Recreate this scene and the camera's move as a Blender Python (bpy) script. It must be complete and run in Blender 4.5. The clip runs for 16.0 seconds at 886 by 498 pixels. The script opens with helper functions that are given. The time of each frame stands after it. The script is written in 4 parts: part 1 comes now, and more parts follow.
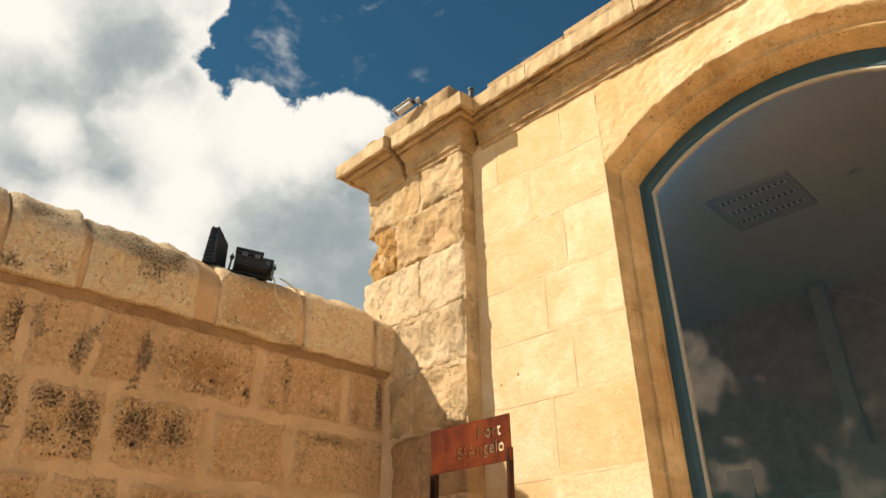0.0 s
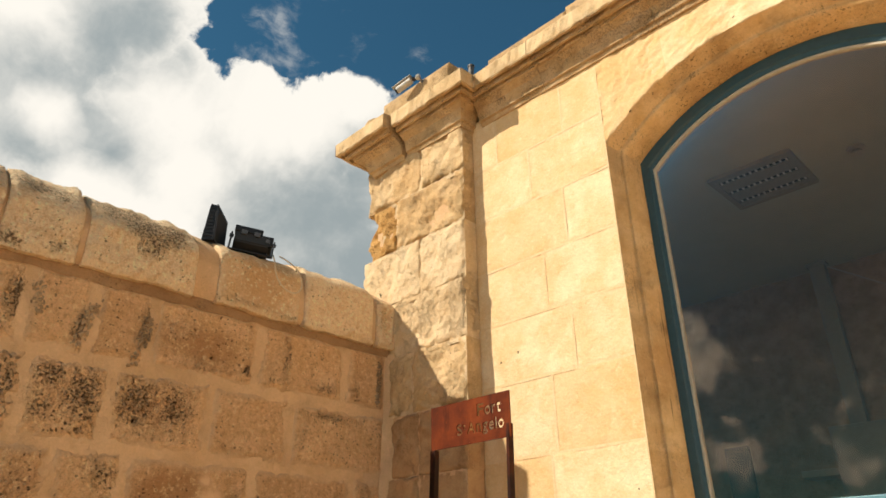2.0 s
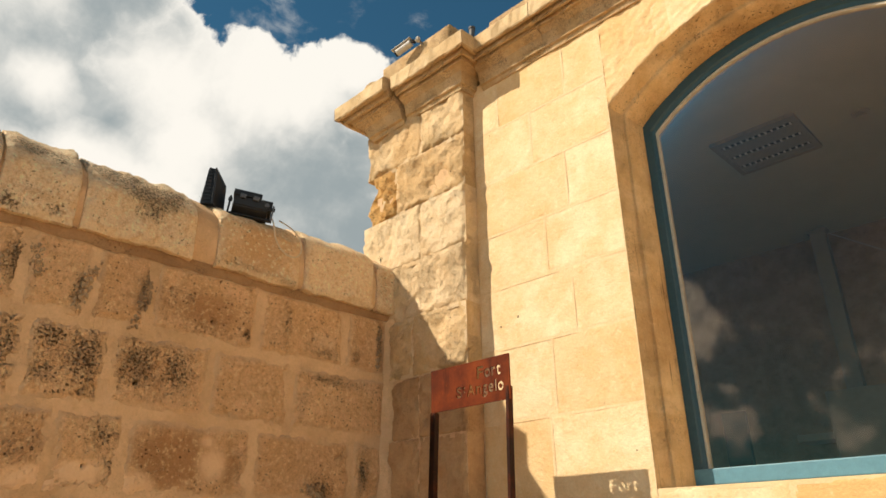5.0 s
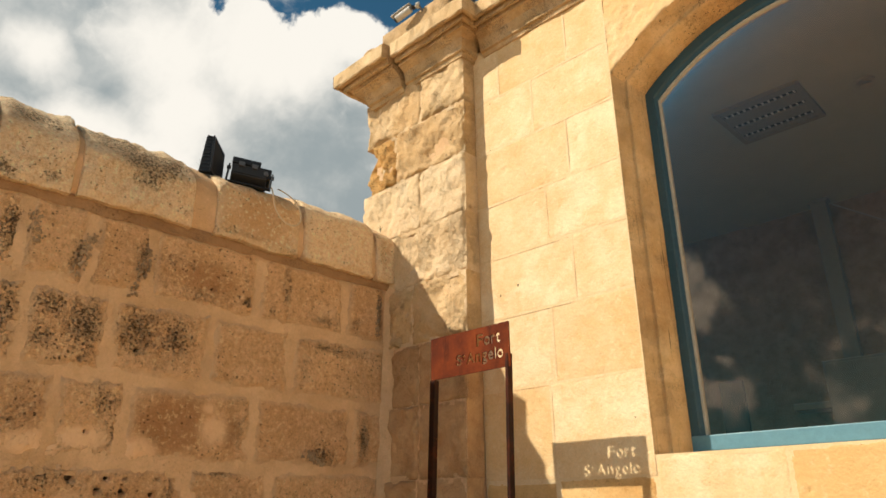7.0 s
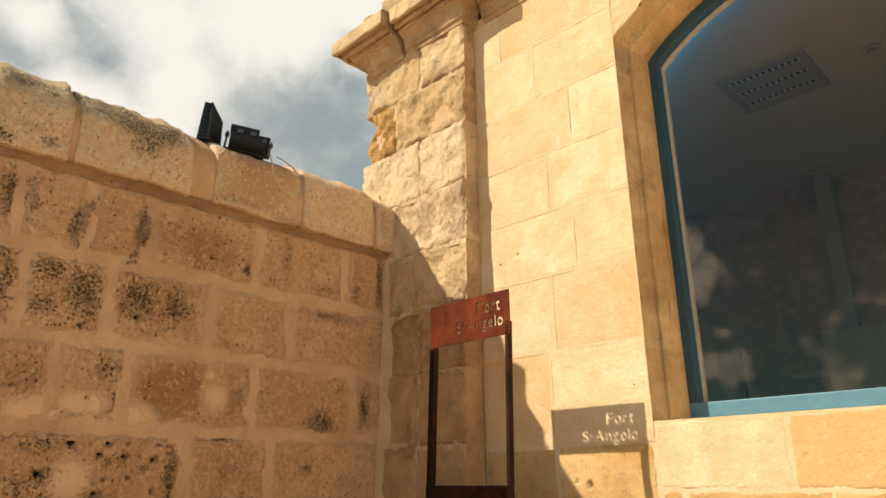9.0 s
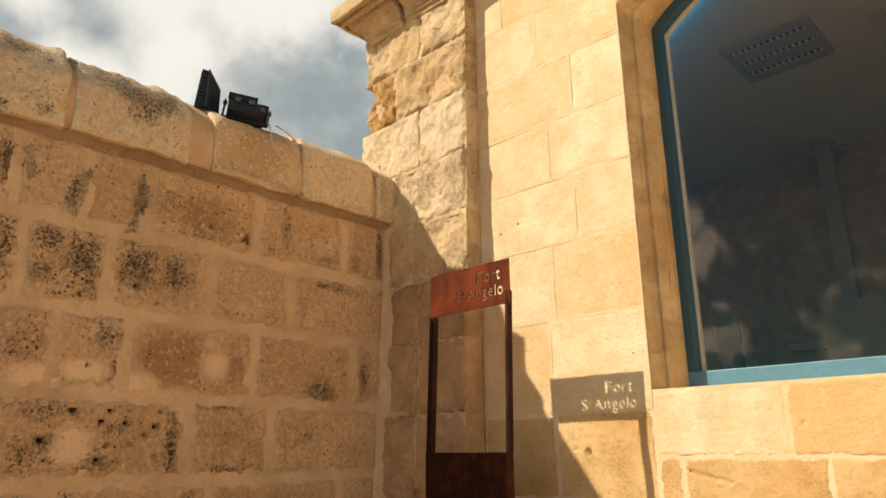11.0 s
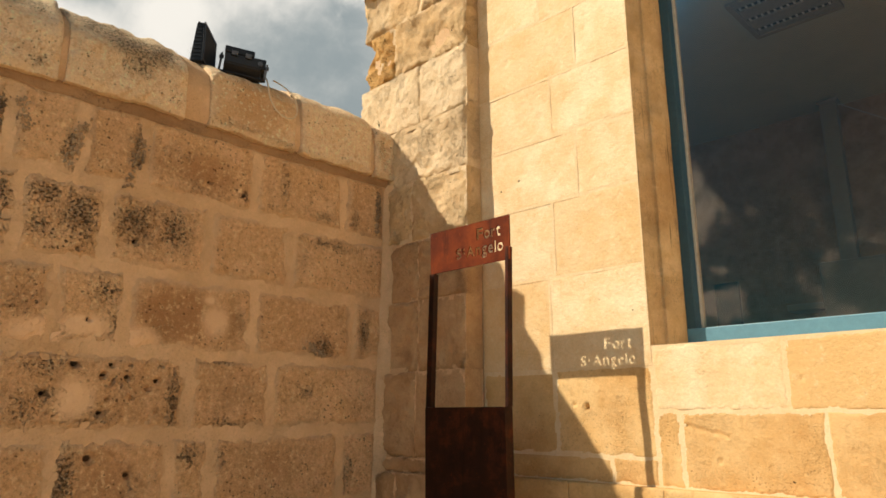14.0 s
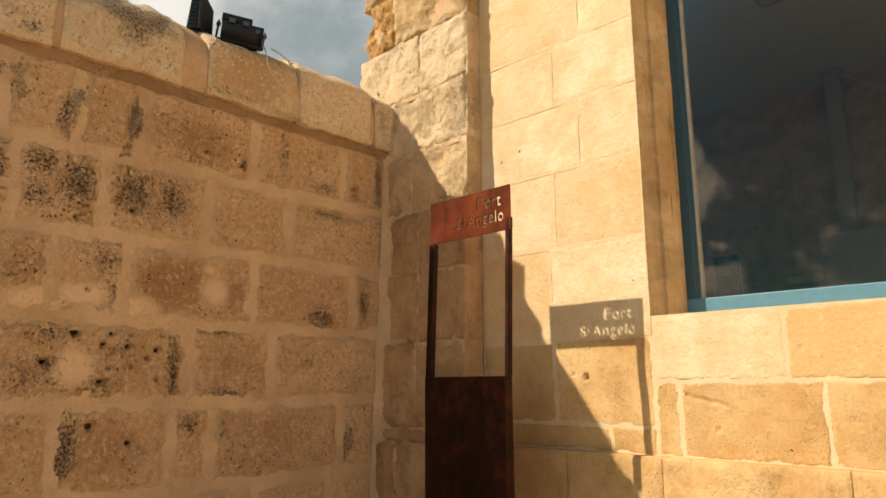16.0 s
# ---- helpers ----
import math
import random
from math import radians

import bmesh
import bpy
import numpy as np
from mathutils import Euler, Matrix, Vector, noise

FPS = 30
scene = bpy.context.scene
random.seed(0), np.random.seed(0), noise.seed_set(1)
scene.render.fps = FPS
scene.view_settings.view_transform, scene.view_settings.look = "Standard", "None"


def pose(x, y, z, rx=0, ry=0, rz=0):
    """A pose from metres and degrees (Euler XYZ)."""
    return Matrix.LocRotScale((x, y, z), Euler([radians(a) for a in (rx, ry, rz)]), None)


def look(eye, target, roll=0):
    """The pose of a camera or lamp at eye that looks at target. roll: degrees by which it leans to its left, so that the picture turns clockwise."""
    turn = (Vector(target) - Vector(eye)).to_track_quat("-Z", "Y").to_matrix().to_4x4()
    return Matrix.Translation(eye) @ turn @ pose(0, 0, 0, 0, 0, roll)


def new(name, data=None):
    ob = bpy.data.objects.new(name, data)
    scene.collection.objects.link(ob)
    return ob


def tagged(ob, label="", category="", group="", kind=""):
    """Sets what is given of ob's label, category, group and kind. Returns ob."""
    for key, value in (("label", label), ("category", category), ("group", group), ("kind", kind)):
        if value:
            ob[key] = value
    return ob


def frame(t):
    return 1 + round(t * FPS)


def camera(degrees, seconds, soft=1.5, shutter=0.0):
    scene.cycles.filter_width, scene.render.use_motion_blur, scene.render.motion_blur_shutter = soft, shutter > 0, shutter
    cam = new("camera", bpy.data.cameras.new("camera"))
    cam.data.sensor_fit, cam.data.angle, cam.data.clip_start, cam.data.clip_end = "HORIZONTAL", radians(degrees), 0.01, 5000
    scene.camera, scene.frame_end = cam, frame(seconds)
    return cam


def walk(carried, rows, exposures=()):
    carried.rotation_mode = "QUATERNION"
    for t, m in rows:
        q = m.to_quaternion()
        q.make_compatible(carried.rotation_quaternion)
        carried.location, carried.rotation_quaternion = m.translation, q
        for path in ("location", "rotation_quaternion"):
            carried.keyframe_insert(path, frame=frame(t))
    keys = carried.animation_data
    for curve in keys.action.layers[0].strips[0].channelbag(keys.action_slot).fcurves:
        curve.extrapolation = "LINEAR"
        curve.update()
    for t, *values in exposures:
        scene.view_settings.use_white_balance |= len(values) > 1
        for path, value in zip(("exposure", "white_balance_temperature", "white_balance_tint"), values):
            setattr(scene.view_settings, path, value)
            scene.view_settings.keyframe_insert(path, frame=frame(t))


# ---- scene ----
from mathutils import geometry

cam = camera(65.88, 16.0, soft=1.6)
# seconds, x, y, z, yaw, pitch, roll
ROWS = [
    (0.0, 0.0000, 0.0000, 1.6000, 44.502, 27.441, -0.908),
    (0.5, -0.0036, 0.0030, 1.5975, 44.506, 27.048, -0.903),
    (1.0, -0.0072, 0.0060, 1.5949, 44.510, 26.629, -0.896),
    (1.5, -0.0108, 0.0091, 1.5921, 44.513, 26.215, -0.887),
    (2.0, -0.0145, 0.0121, 1.5893, 44.516, 25.829, -0.876),
    (2.5, -0.0181, 0.0151, 1.5863, 44.518, 25.498, -0.864),
    (3.0, -0.0218, 0.0181, 1.5832, 44.520, 25.112, -0.851),
    (3.5, -0.0255, 0.0210, 1.5800, 44.522, 24.701, -0.836),
    (4.0, -0.0292, 0.0240, 1.5767, 44.523, 24.264, -0.820),
    (6.5, -0.0478, 0.0388, 1.5585, 44.524, 21.468, -0.722),
    (7.0, -0.0515, 0.0418, 1.5546, 44.522, 20.886, -0.699),
    (7.5, -0.0553, 0.0447, 1.5505, 44.521, 20.321, -0.677),
    (8.0, -0.0591, 0.0477, 1.5463, 44.519, 19.744, -0.653),
    (8.5, -0.0629, 0.0506, 1.5420, 44.516, 19.172, -0.629),
    (9.0, -0.0667, 0.0535, 1.5375, 44.513, 18.558, -0.604),
    (11.5, -0.0859, 0.0680, 1.5137, 44.490, 15.791, -0.479),
    (12.0, -0.0897, 0.0709, 1.5086, 44.484, 15.245, -0.453),
    (12.5, -0.0936, 0.0738, 1.5034, 44.477, 14.796, -0.428),
    (13.0, -0.0975, 0.0767, 1.4981, 44.470, 14.277, -0.404),
    (13.5, -0.1014, 0.0796, 1.4926, 44.463, 13.829, -0.379),
    (14.0, -0.1054, 0.0824, 1.4871, 44.455, 13.283, -0.355),
    (14.5, -0.1093, 0.0853, 1.4814, 44.446, 12.800, -0.332),
    (15.0, -0.1132, 0.0881, 1.4756, 44.437, 12.228, -0.309),
    (15.5, -0.1172, 0.0910, 1.4697, 44.427, 11.715, -0.287),
    (16.0, -0.1212, 0.0938, 1.4637, 44.417, 11.213, -0.266),
]
walk(cam, [(t, pose(x, y, z, 90 + pitch, 0, yaw) @ pose(0, 0, 0, 0, 0, roll)) for t, x, y, z, yaw, pitch, roll in ROWS],
     exposures=[(0.0, 0.16), (4.0, 0.15), (9.0, 0.08), (16.0, 0.05)])

# ---- light: sun and a sky with broken clouds ----
TO_SUN = Vector((-0.408, -0.55, 0.58)).normalized()
sun_data = bpy.data.lights.new("sun", "SUN")
sun_data.energy, sun_data.angle, sun_data.color = 5.0, radians(0.6), (1.0, 0.882, 0.705)
sun = new("sun", sun_data)
sun.matrix_world = look(TO_SUN * 30, (0, 0, 0))


def view_dir(yaw, pitch):
    """A direction from the yaw (left of +y) and pitch in degrees."""
    a, p = radians(yaw), radians(pitch)
    return (-math.sin(a) * math.cos(p), math.cos(a) * math.cos(p), math.sin(p))


world = bpy.data.worlds.new("sky")
scene.world = world
world.use_nodes = True


class Net:
    """A short way to write node trees."""

    def __init__(self, tree):
        self.tree = tree
        tree.nodes.clear()

    def node(self, kind, **kw):
        n = self.tree.nodes.new("ShaderNode" + kind)
        for k, v in kw.items():
            setattr(n, k, v)
        return n

    def put(self, socket, value):
        if isinstance(value, bpy.types.NodeSocket):
            self.tree.links.new(value, socket)
        elif isinstance(value, tuple) and len(value) == 3 and socket.type == "RGBA":
            socket.default_value = (*value, 1)
        else:
            socket.default_value = value

    def math(self, op, a, b=0.0, c=0.0, clamp=False):
        n = self.node("Math", operation=op, use_clamp=clamp)
        for s, v in zip(n.inputs, (a, b, c)):
            self.put(s, v)
        return n.outputs[0]

    def vec(self, op, a, b=(0, 0, 0)):
        n = self.node("VectorMath", operation=op)
        self.put(n.inputs[0], a)
        self.put(n.inputs[1], b)
        return n.outputs["Value"] if op in ("DOT_PRODUCT", "LENGTH", "DISTANCE") else n.outputs[0]

    def scaled(self, a, s):
        n = self.node("VectorMath", operation="MULTIPLY")
        self.put(n.inputs[0], a)
        self.put(n.inputs[1], s)
        return n.outputs[0]

    def noise(self, where, scale, detail=5.0, rough=0.55, lac=2.0, warp=0.0, out="Fac"):
        n = self.node("TexNoise")
        self.put(n.inputs["Vector"], where)
        for k, v in (("Scale", scale), ("Detail", detail), ("Roughness", rough), ("Lacunarity", lac), ("Distortion", warp)):
            self.put(n.inputs[k], v)
        return n.outputs[out]

    def ramp(self, fac, *stops, mode="LINEAR"):
        n = self.node("ValToRGB")
        n.color_ramp.interpolation = mode
        while len(n.color_ramp.elements) < len(stops):
            n.color_ramp.elements.new(0.5)
        for e, (p, c) in zip(n.color_ramp.elements, stops):
            e.position = p
            e.color = (c, c, c, 1) if isinstance(c, (int, float)) else (*c, 1)
        self.put(n.inputs[0], fac)
        return n.outputs[0]

    def mix(self, fac, a, b, blend="MIX"):
        n = self.node("Mix", data_type="RGBA", blend_type=blend)
        self.put(n.inputs[0], fac)
        self.put(n.inputs[6], a)
        self.put(n.inputs[7], b)
        return n.outputs[2]

    def step(self, v, lo, hi):
        n = self.node("MapRange", interpolation_type="SMOOTHSTEP")
        self.put(n.inputs[0], v)
        n.inputs[1].default_value, n.inputs[2].default_value = lo, hi
        return n.outputs[0]


def build_sky():
    net = Net(world.node_tree)
    sky = net.node("TexSky", sky_type="NISHITA", sun_disc=False)
    sky.sun_elevation = math.asin(TO_SUN.z)
    sky.sun_rotation = math.atan2(TO_SUN.x, TO_SUN.y)
    sky.air_density, sky.dust_density, sky.ozone_density = 1.0, 0.0, 2.5
    where = net.node("TexCoord").outputs["Generated"]
    # cumulus lobes: yaw, pitch, reach in degrees, weight
    upper = [(84.0, 37.5, 13.0, 1.0), (77.0, 41.0, 8.5, 0.95), (73.6, 40.4, 4.6, 0.8), (71.0, 44.6, 3.0, 0.8), (92.0, 36.0, 15.0, 1.0), (70.6, 38.8, 3.0, 0.55)]
    crown = [(71.8, 34.7, 6.6, 1.0), (66.4, 33.4, 5.0, 1.0), (62.6, 35.0, 6.2, 1.0), (58.6, 34.6, 6.2, 1.0), (53.4, 36.6, 5.4, 0.95), (50.8, 36.4, 3.4, 0.7), (78.6, 31.0, 7.0, 1.0), (81.4, 31.4, 5.0, 0.8)]
    body = [(74.5, 27.5, 11.0, 1.0), (67.0, 27.0, 12.0, 1.0), (60.5, 27.5, 11.0, 1.0), (55.4, 28.0, 10.0, 1.0), (88.0, 26.0, 15.0, 1.0), (52.0, 31.0, 6.0, 0.8), (52.0, 24.0, 9.0, 1.0)]
    strays = [(156.8, 16.0, 8.0, 0.33), (156.4, 13.8, 4.0, 0.29), (158.0, 8.6, 8.0, 0.29), (164.0, 11.0, 12.0, 0.21), (140.0, 6.0, 10.0, 0.9), (118.0, 5.0, 13.0, 0.9)]
    banks = upper + crown + body + strays
    swirl = net.vec("SUBTRACT", net.noise(where, 7.0, 4, 0.6, out="Color"), (0.5, 0.5, 0.5))
    bent = net.vec("ADD", where, net.scaled(swirl, (0.06, 0.06, 0.06)))
    mass = None
    for yaw, pitch, radius, weight in banks:
        d = net.vec("DISTANCE", bent, view_dir(yaw, pitch))
        v = net.math("MULTIPLY", net.math("SUBTRACT", 1.0, net.math("DIVIDE", d, 2 * math.sin(radians(radius) / 2)), clamp=True), weight)
        mass = v if mass is None else net.math("MAXIMUM", mass, v)
    # the rest of the sky, behind the camera, carries clouds of its own
    back = net.step(net.vec("DOT_PRODUCT", where, view_dir(44.5, 20)), 0.55, 0.15)
    low = net.step(net.vec("DOT_PRODUCT", where, (0, 0, 1)), 0.34, 0.16)
    far = net.math("MULTIPLY", net.math("MULTIPLY", net.step(net.noise(where, 3.2, 3, 0.5), 0.50, 0.66), back), low)
    mass = net.math("MAXIMUM", mass, net.math("MULTIPLY", far, 0.75))
    billow = net.noise(bent, 11.0, 8, 0.60)
    fine = net.noise(bent, 34.0, 6, 0.62)
    edge = net.math("ADD", mass, net.math("ADD", net.math("MULTIPLY", net.math("SUBTRACT", billow, 0.5), 0.85), net.math("MULTIPLY", net.math("SUBTRACT", fine, 0.5), 0.30)))
    cover = net.step(edge, 0.22, 0.33)
    wisp = net.math("MULTIPLY", net.step(net.noise(net.scaled(bent, (1.0, 1.0, 2.2)), 7.5, 8, 0.62), 0.55, 0.80), net.math("MULTIPLY", net.math("SUBTRACT", 1.0, back), 0.55))
    cover = net.math("MAXIMUM", cover, wisp)

    def field(spots):
        total = None
        for yaw, pitch, radius, weight in spots:
            d = net.vec("DISTANCE", bent, view_dir(yaw, pitch))
            v = net.math("MULTIPLY", net.math("SUBTRACT", 1.0, net.math("DIVIDE", d, 2 * math.sin(radians(radius) / 2)), clamp=True), weight)
            total = v if total is None else net.math("MAXIMUM", total, v)
        return total

    # grey undersides and sunlit heads
    under = field([(56.4, 27.5, 9.5, 1.5), (53.6, 32.0, 5.0, 1.2), (61.5, 30.0, 4.5, 0.7), (74.6, 31.0, 5.4, 1.25), (80.4, 29.6, 4.0, 1.1), (77.0, 39.0, 6.5, 0.9), (82.0, 35.0, 5.5, 0.8), (52.0, 24.0, 8.0, 1.3), (57.0, 22.0, 9.0, 1.3)])
    heads = field([(84.0, 39.0, 4.5, 1.0), (80.0, 31.8, 3.0, 1.2), (75.2, 27.6, 3.6, 1.4), (71.6, 34.0, 5.0, 1.0), (68.0, 30.5, 4.5, 0.9), (62.6, 35.6, 4.6, 1.2), (58.6, 36.6, 4.2, 1.2), (53.4, 38.6, 3.6, 1.0), (69.5, 26.5, 4.0, 0.9)])
    lumps = net.math("ADD", net.math("MULTIPLY", net.math("SUBTRACT", net.noise(bent, 6.0, 7, 0.60), 0.5), 2.3), net.math("MULTIPLY", net.math("SUBTRACT", net.noise(bent, 21.0, 5, 0.6), 0.5), 0.7))
    thick = net.step(net.math("ADD", net.math("SUBTRACT", under, net.math("MULTIPLY", heads, 0.9)), lumps), -0.50, 1.30)
    thick = net.math("MULTIPLY", thick, net.step(edge, 0.22, 0.60))
    white = net.mix(thick, (1.0, 0.955, 0.87), (0.34, 0.39, 0.40))
    blue = net.node("Background")
    net.put(blue.inputs[0], net.mix(1.0, sky.outputs[0], (0.50, 0.98, 0.95), "MULTIPLY"))
    blue.inputs[1].default_value = 0.066
    cloud = net.node("Background")
    net.put(cloud.inputs[0], white)
    net.put(cloud.inputs[1], net.math("ADD", 0.90, net.math("MULTIPLY", back, 0.9)))
    both = net.node("MixShader")
    net.put(both.inputs[0], cover)
    net.put(both.inputs[1], blue.outputs[0])
    net.put(both.inputs[2], cloud.outputs[0])
    out = net.node("OutputWorld")
    net.put(out.inputs[0], both.outputs[0])


build_sky()


# ---- materials ----
def material(name):
    m = bpy.data.materials.new(name)
    m.use_nodes = True
    net = Net(m.node_tree)
    bsdf = net.node("BsdfPrincipled")
    out = net.node("OutputMaterial")
    net.put(out.inputs[0], bsdf.outputs[0])
    return m, net, bsdf


def finish(net, bsdf, colour, rough, height=None, strength=0.5, depth=0.01, **more):
    net.put(bsdf.inputs["Base Color"], colour)
    net.put(bsdf.inputs["Roughness"], rough)
    for k, v in more.items():
        net.put(bsdf.inputs[k], v)
    if height is not None:
        b = net.node("Bump")
        b.inputs["Strength"].default_value = strength
        b.inputs["Distance"].default_value = depth
        net.put(b.inputs["Height"], height)
        net.put(bsdf.inputs["Normal"], b.outputs[0])


def place(net):
    """World position, so that stains run on over joints."""
    return net.node("NewGeometry").outputs["Position"]


def limestone(name, light, dark, stain, spread=0.0, pits=0.5, lichen=0.0, vary=0.25, strength=0.6, holes=0.0, streak=0.0, crust=0.0, coarse=1.0):
    """Globigerina limestone: tone by block, blotches, grain, pitted areas, single holes, lichen."""
    m, net, bsdf = material(name)
    p = place(net)
    info = net.node("ObjectInfo")
    rnd = info.outputs["Random"]
    own = net.vec("ADD", p, net.scaled(info.outputs["Location"], (1.7, 1.3, 2.1)))
    broad = net.noise(p, 1.6, 4, 0.55)
    mid = net.noise(own, 6.0, 7, 0.62)
    blotch = net.noise(own, 17.0, 6, 0.68)
    grain = net.noise(p, 70.0, 4, 0.65)
    speck = net.noise(p, 230.0, 2, 0.5)
    base = net.mix(net.step(mid, 0.34, 0.68), light, dark)
    base = net.mix(net.math("MULTIPLY", net.step(broad, 0.46, 0.70), 0.5), base, stain)
    base = net.mix(net.math("MULTIPLY", net.math("POWER", rnd, 2.2), vary), base, stain)
    base = net.mix(net.math("MULTIPLY", net.step(blotch, 0.52, 0.72), 0.45), base, stain)
    base = net.mix(net.math("MULTIPLY", net.step(blotch, 0.46, 0.30), 0.35), base, tuple(min(0.9, c * 1.12) for c in light))
    tone = net.math("ADD", 0.74, net.math("ADD", net.math("MULTIPLY", grain, 0.34), net.math("MULTIPLY", speck, 0.18)))
    tint = net.node("CombineColor")
    for sock in tint.inputs:
        net.put(sock, tone)
    base = net.mix(1.0, base, tint.outputs[0], "MULTIPLY")
    height = net.math("ADD", net.math("MULTIPLY", grain, 0.30), net.math("MULTIPLY", net.noise(p, 20.0, 6, 0.62), 0.9 * coarse))
    # pitted areas
    shaken = net.vec("ADD", p, net.scaled(net.noise(p, 25.0, 3, 0.6, out="Color"), (0.03, 0.03, 0.03)))
    vor = net.node("TexVoronoi", feature="F1")
    net.put(vor.inputs["Vector"], shaken)
    vor.inputs["Scale"].default_value = 62.0
    area = net.step(net.noise(own, 3.4, 5, 0.65), 0.43, 0.62)
    pit = net.math("MULTIPLY", net.math("MULTIPLY", net.step(vor.outputs["Distance"], 0.36, 0.12), area), pits)
    deep = tuple(c * 0.28 for c in stain)
    base = net.mix(net.math("MULTIPLY", pit, 0.8), base, deep)
    height = net.math("SUBTRACT", height, net.math("MULTIPLY", pit, 1.2))
    if crust:
        worn = net.math("MULTIPLY", net.step(net.noise(own, 70.0, 6, 0.75), 0.47, 0.60), net.step(net.noise(own, 4.6, 6, 0.75), 0.46, 0.66))
        base = net.mix(net.math("MULTIPLY", worn, crust), base, tuple(c * 0.50 for c in stain))
        height = net.math("SUBTRACT", height, net.math("MULTIPLY", worn, 0.7))
    if holes:
        far = net.node("TexVoronoi", feature="F1")
        net.put(far.inputs["Vector"], shaken)
        far.inputs["Scale"].default_value = 7.0
        size = net.node("SeparateColor")
        net.put(size.inputs[0], far.outputs["Color"])
        reach = net.math("MULTIPLY", net.math("POWER", size.outputs[0], 3.0), 0.11 * holes)
        hole = net.math("LESS_THAN", far.outputs["Distance"], reach)
        base = net.mix(net.math("MULTIPLY", hole, 0.85), base, tuple(c * 0.15 for c in stain))
        height = net.math("SUBTRACT", height, net.math("MULTIPLY", hole, 2.0))
    if streak:
        lines = net.step(net.noise(net.scaled(own, (60.0, 60.0, 2.5)), 1.0, 3, 0.6), 0.58, 0.70)
        base = net.mix(net.math("MULTIPLY", net.math("MULTIPLY", lines, net.step(broad, 0.40, 0.60)), streak), base, deep)
    if lichen:
        spots = net.step(net.noise(p, 75.0, 6, 0.78), 0.47, 0.60)
        grown = net.step(net.noise(own, 2.9, 5, 0.65), 0.50 - spread, 0.62 - spread)
        base = net.mix(net.math("MULTIPLY", net.math("MULTIPLY", spots, grown), lichen), base, (0.085, 0.062, 0.042))
    finish(net, bsdf, base, 0.92, height, strength, 0.014)
    bsdf.inputs["Specular IOR Level"].default_value = 0.2
    return m


M_WALL = limestone("sunlit_limestone", (0.87, 0.70, 0.45), (0.80, 0.58, 0.32), (0.70, 0.43, 0.17), pits=0.14, vary=0.85, strength=0.6, holes=0.7, coarse=1.1)
M_ROCK = limestone("rock_faced_limestone", (0.72, 0.53, 0.31), (0.63, 0.44, 0.23), (0.54, 0.32, 0.13), pits=0.3, lichen=0.12, vary=0.35, strength=0.9, holes=0.6, coarse=1.5, crust=0.16)
M_PALE_ROCK = limestone("bleached_rock_face", (0.79, 0.61, 0.385), (0.71, 0.52, 0.30), (0.58, 0.39, 0.20), pits=0.25, lichen=0.08, vary=0.2, strength=0.9, holes=0.6, coarse=1.5, crust=0.14)
M_ORANGE = limestone("honeycombed_limestone", (0.68, 0.42, 0.16), (0.56, 0.31, 0.10), (0.46, 0.22, 0.06), pits=1.0, lichen=0.1, vary=0.2, strength=1.0, crust=0.6, coarse=2.0)
LIME = (0.73, 0.49, 0.285)


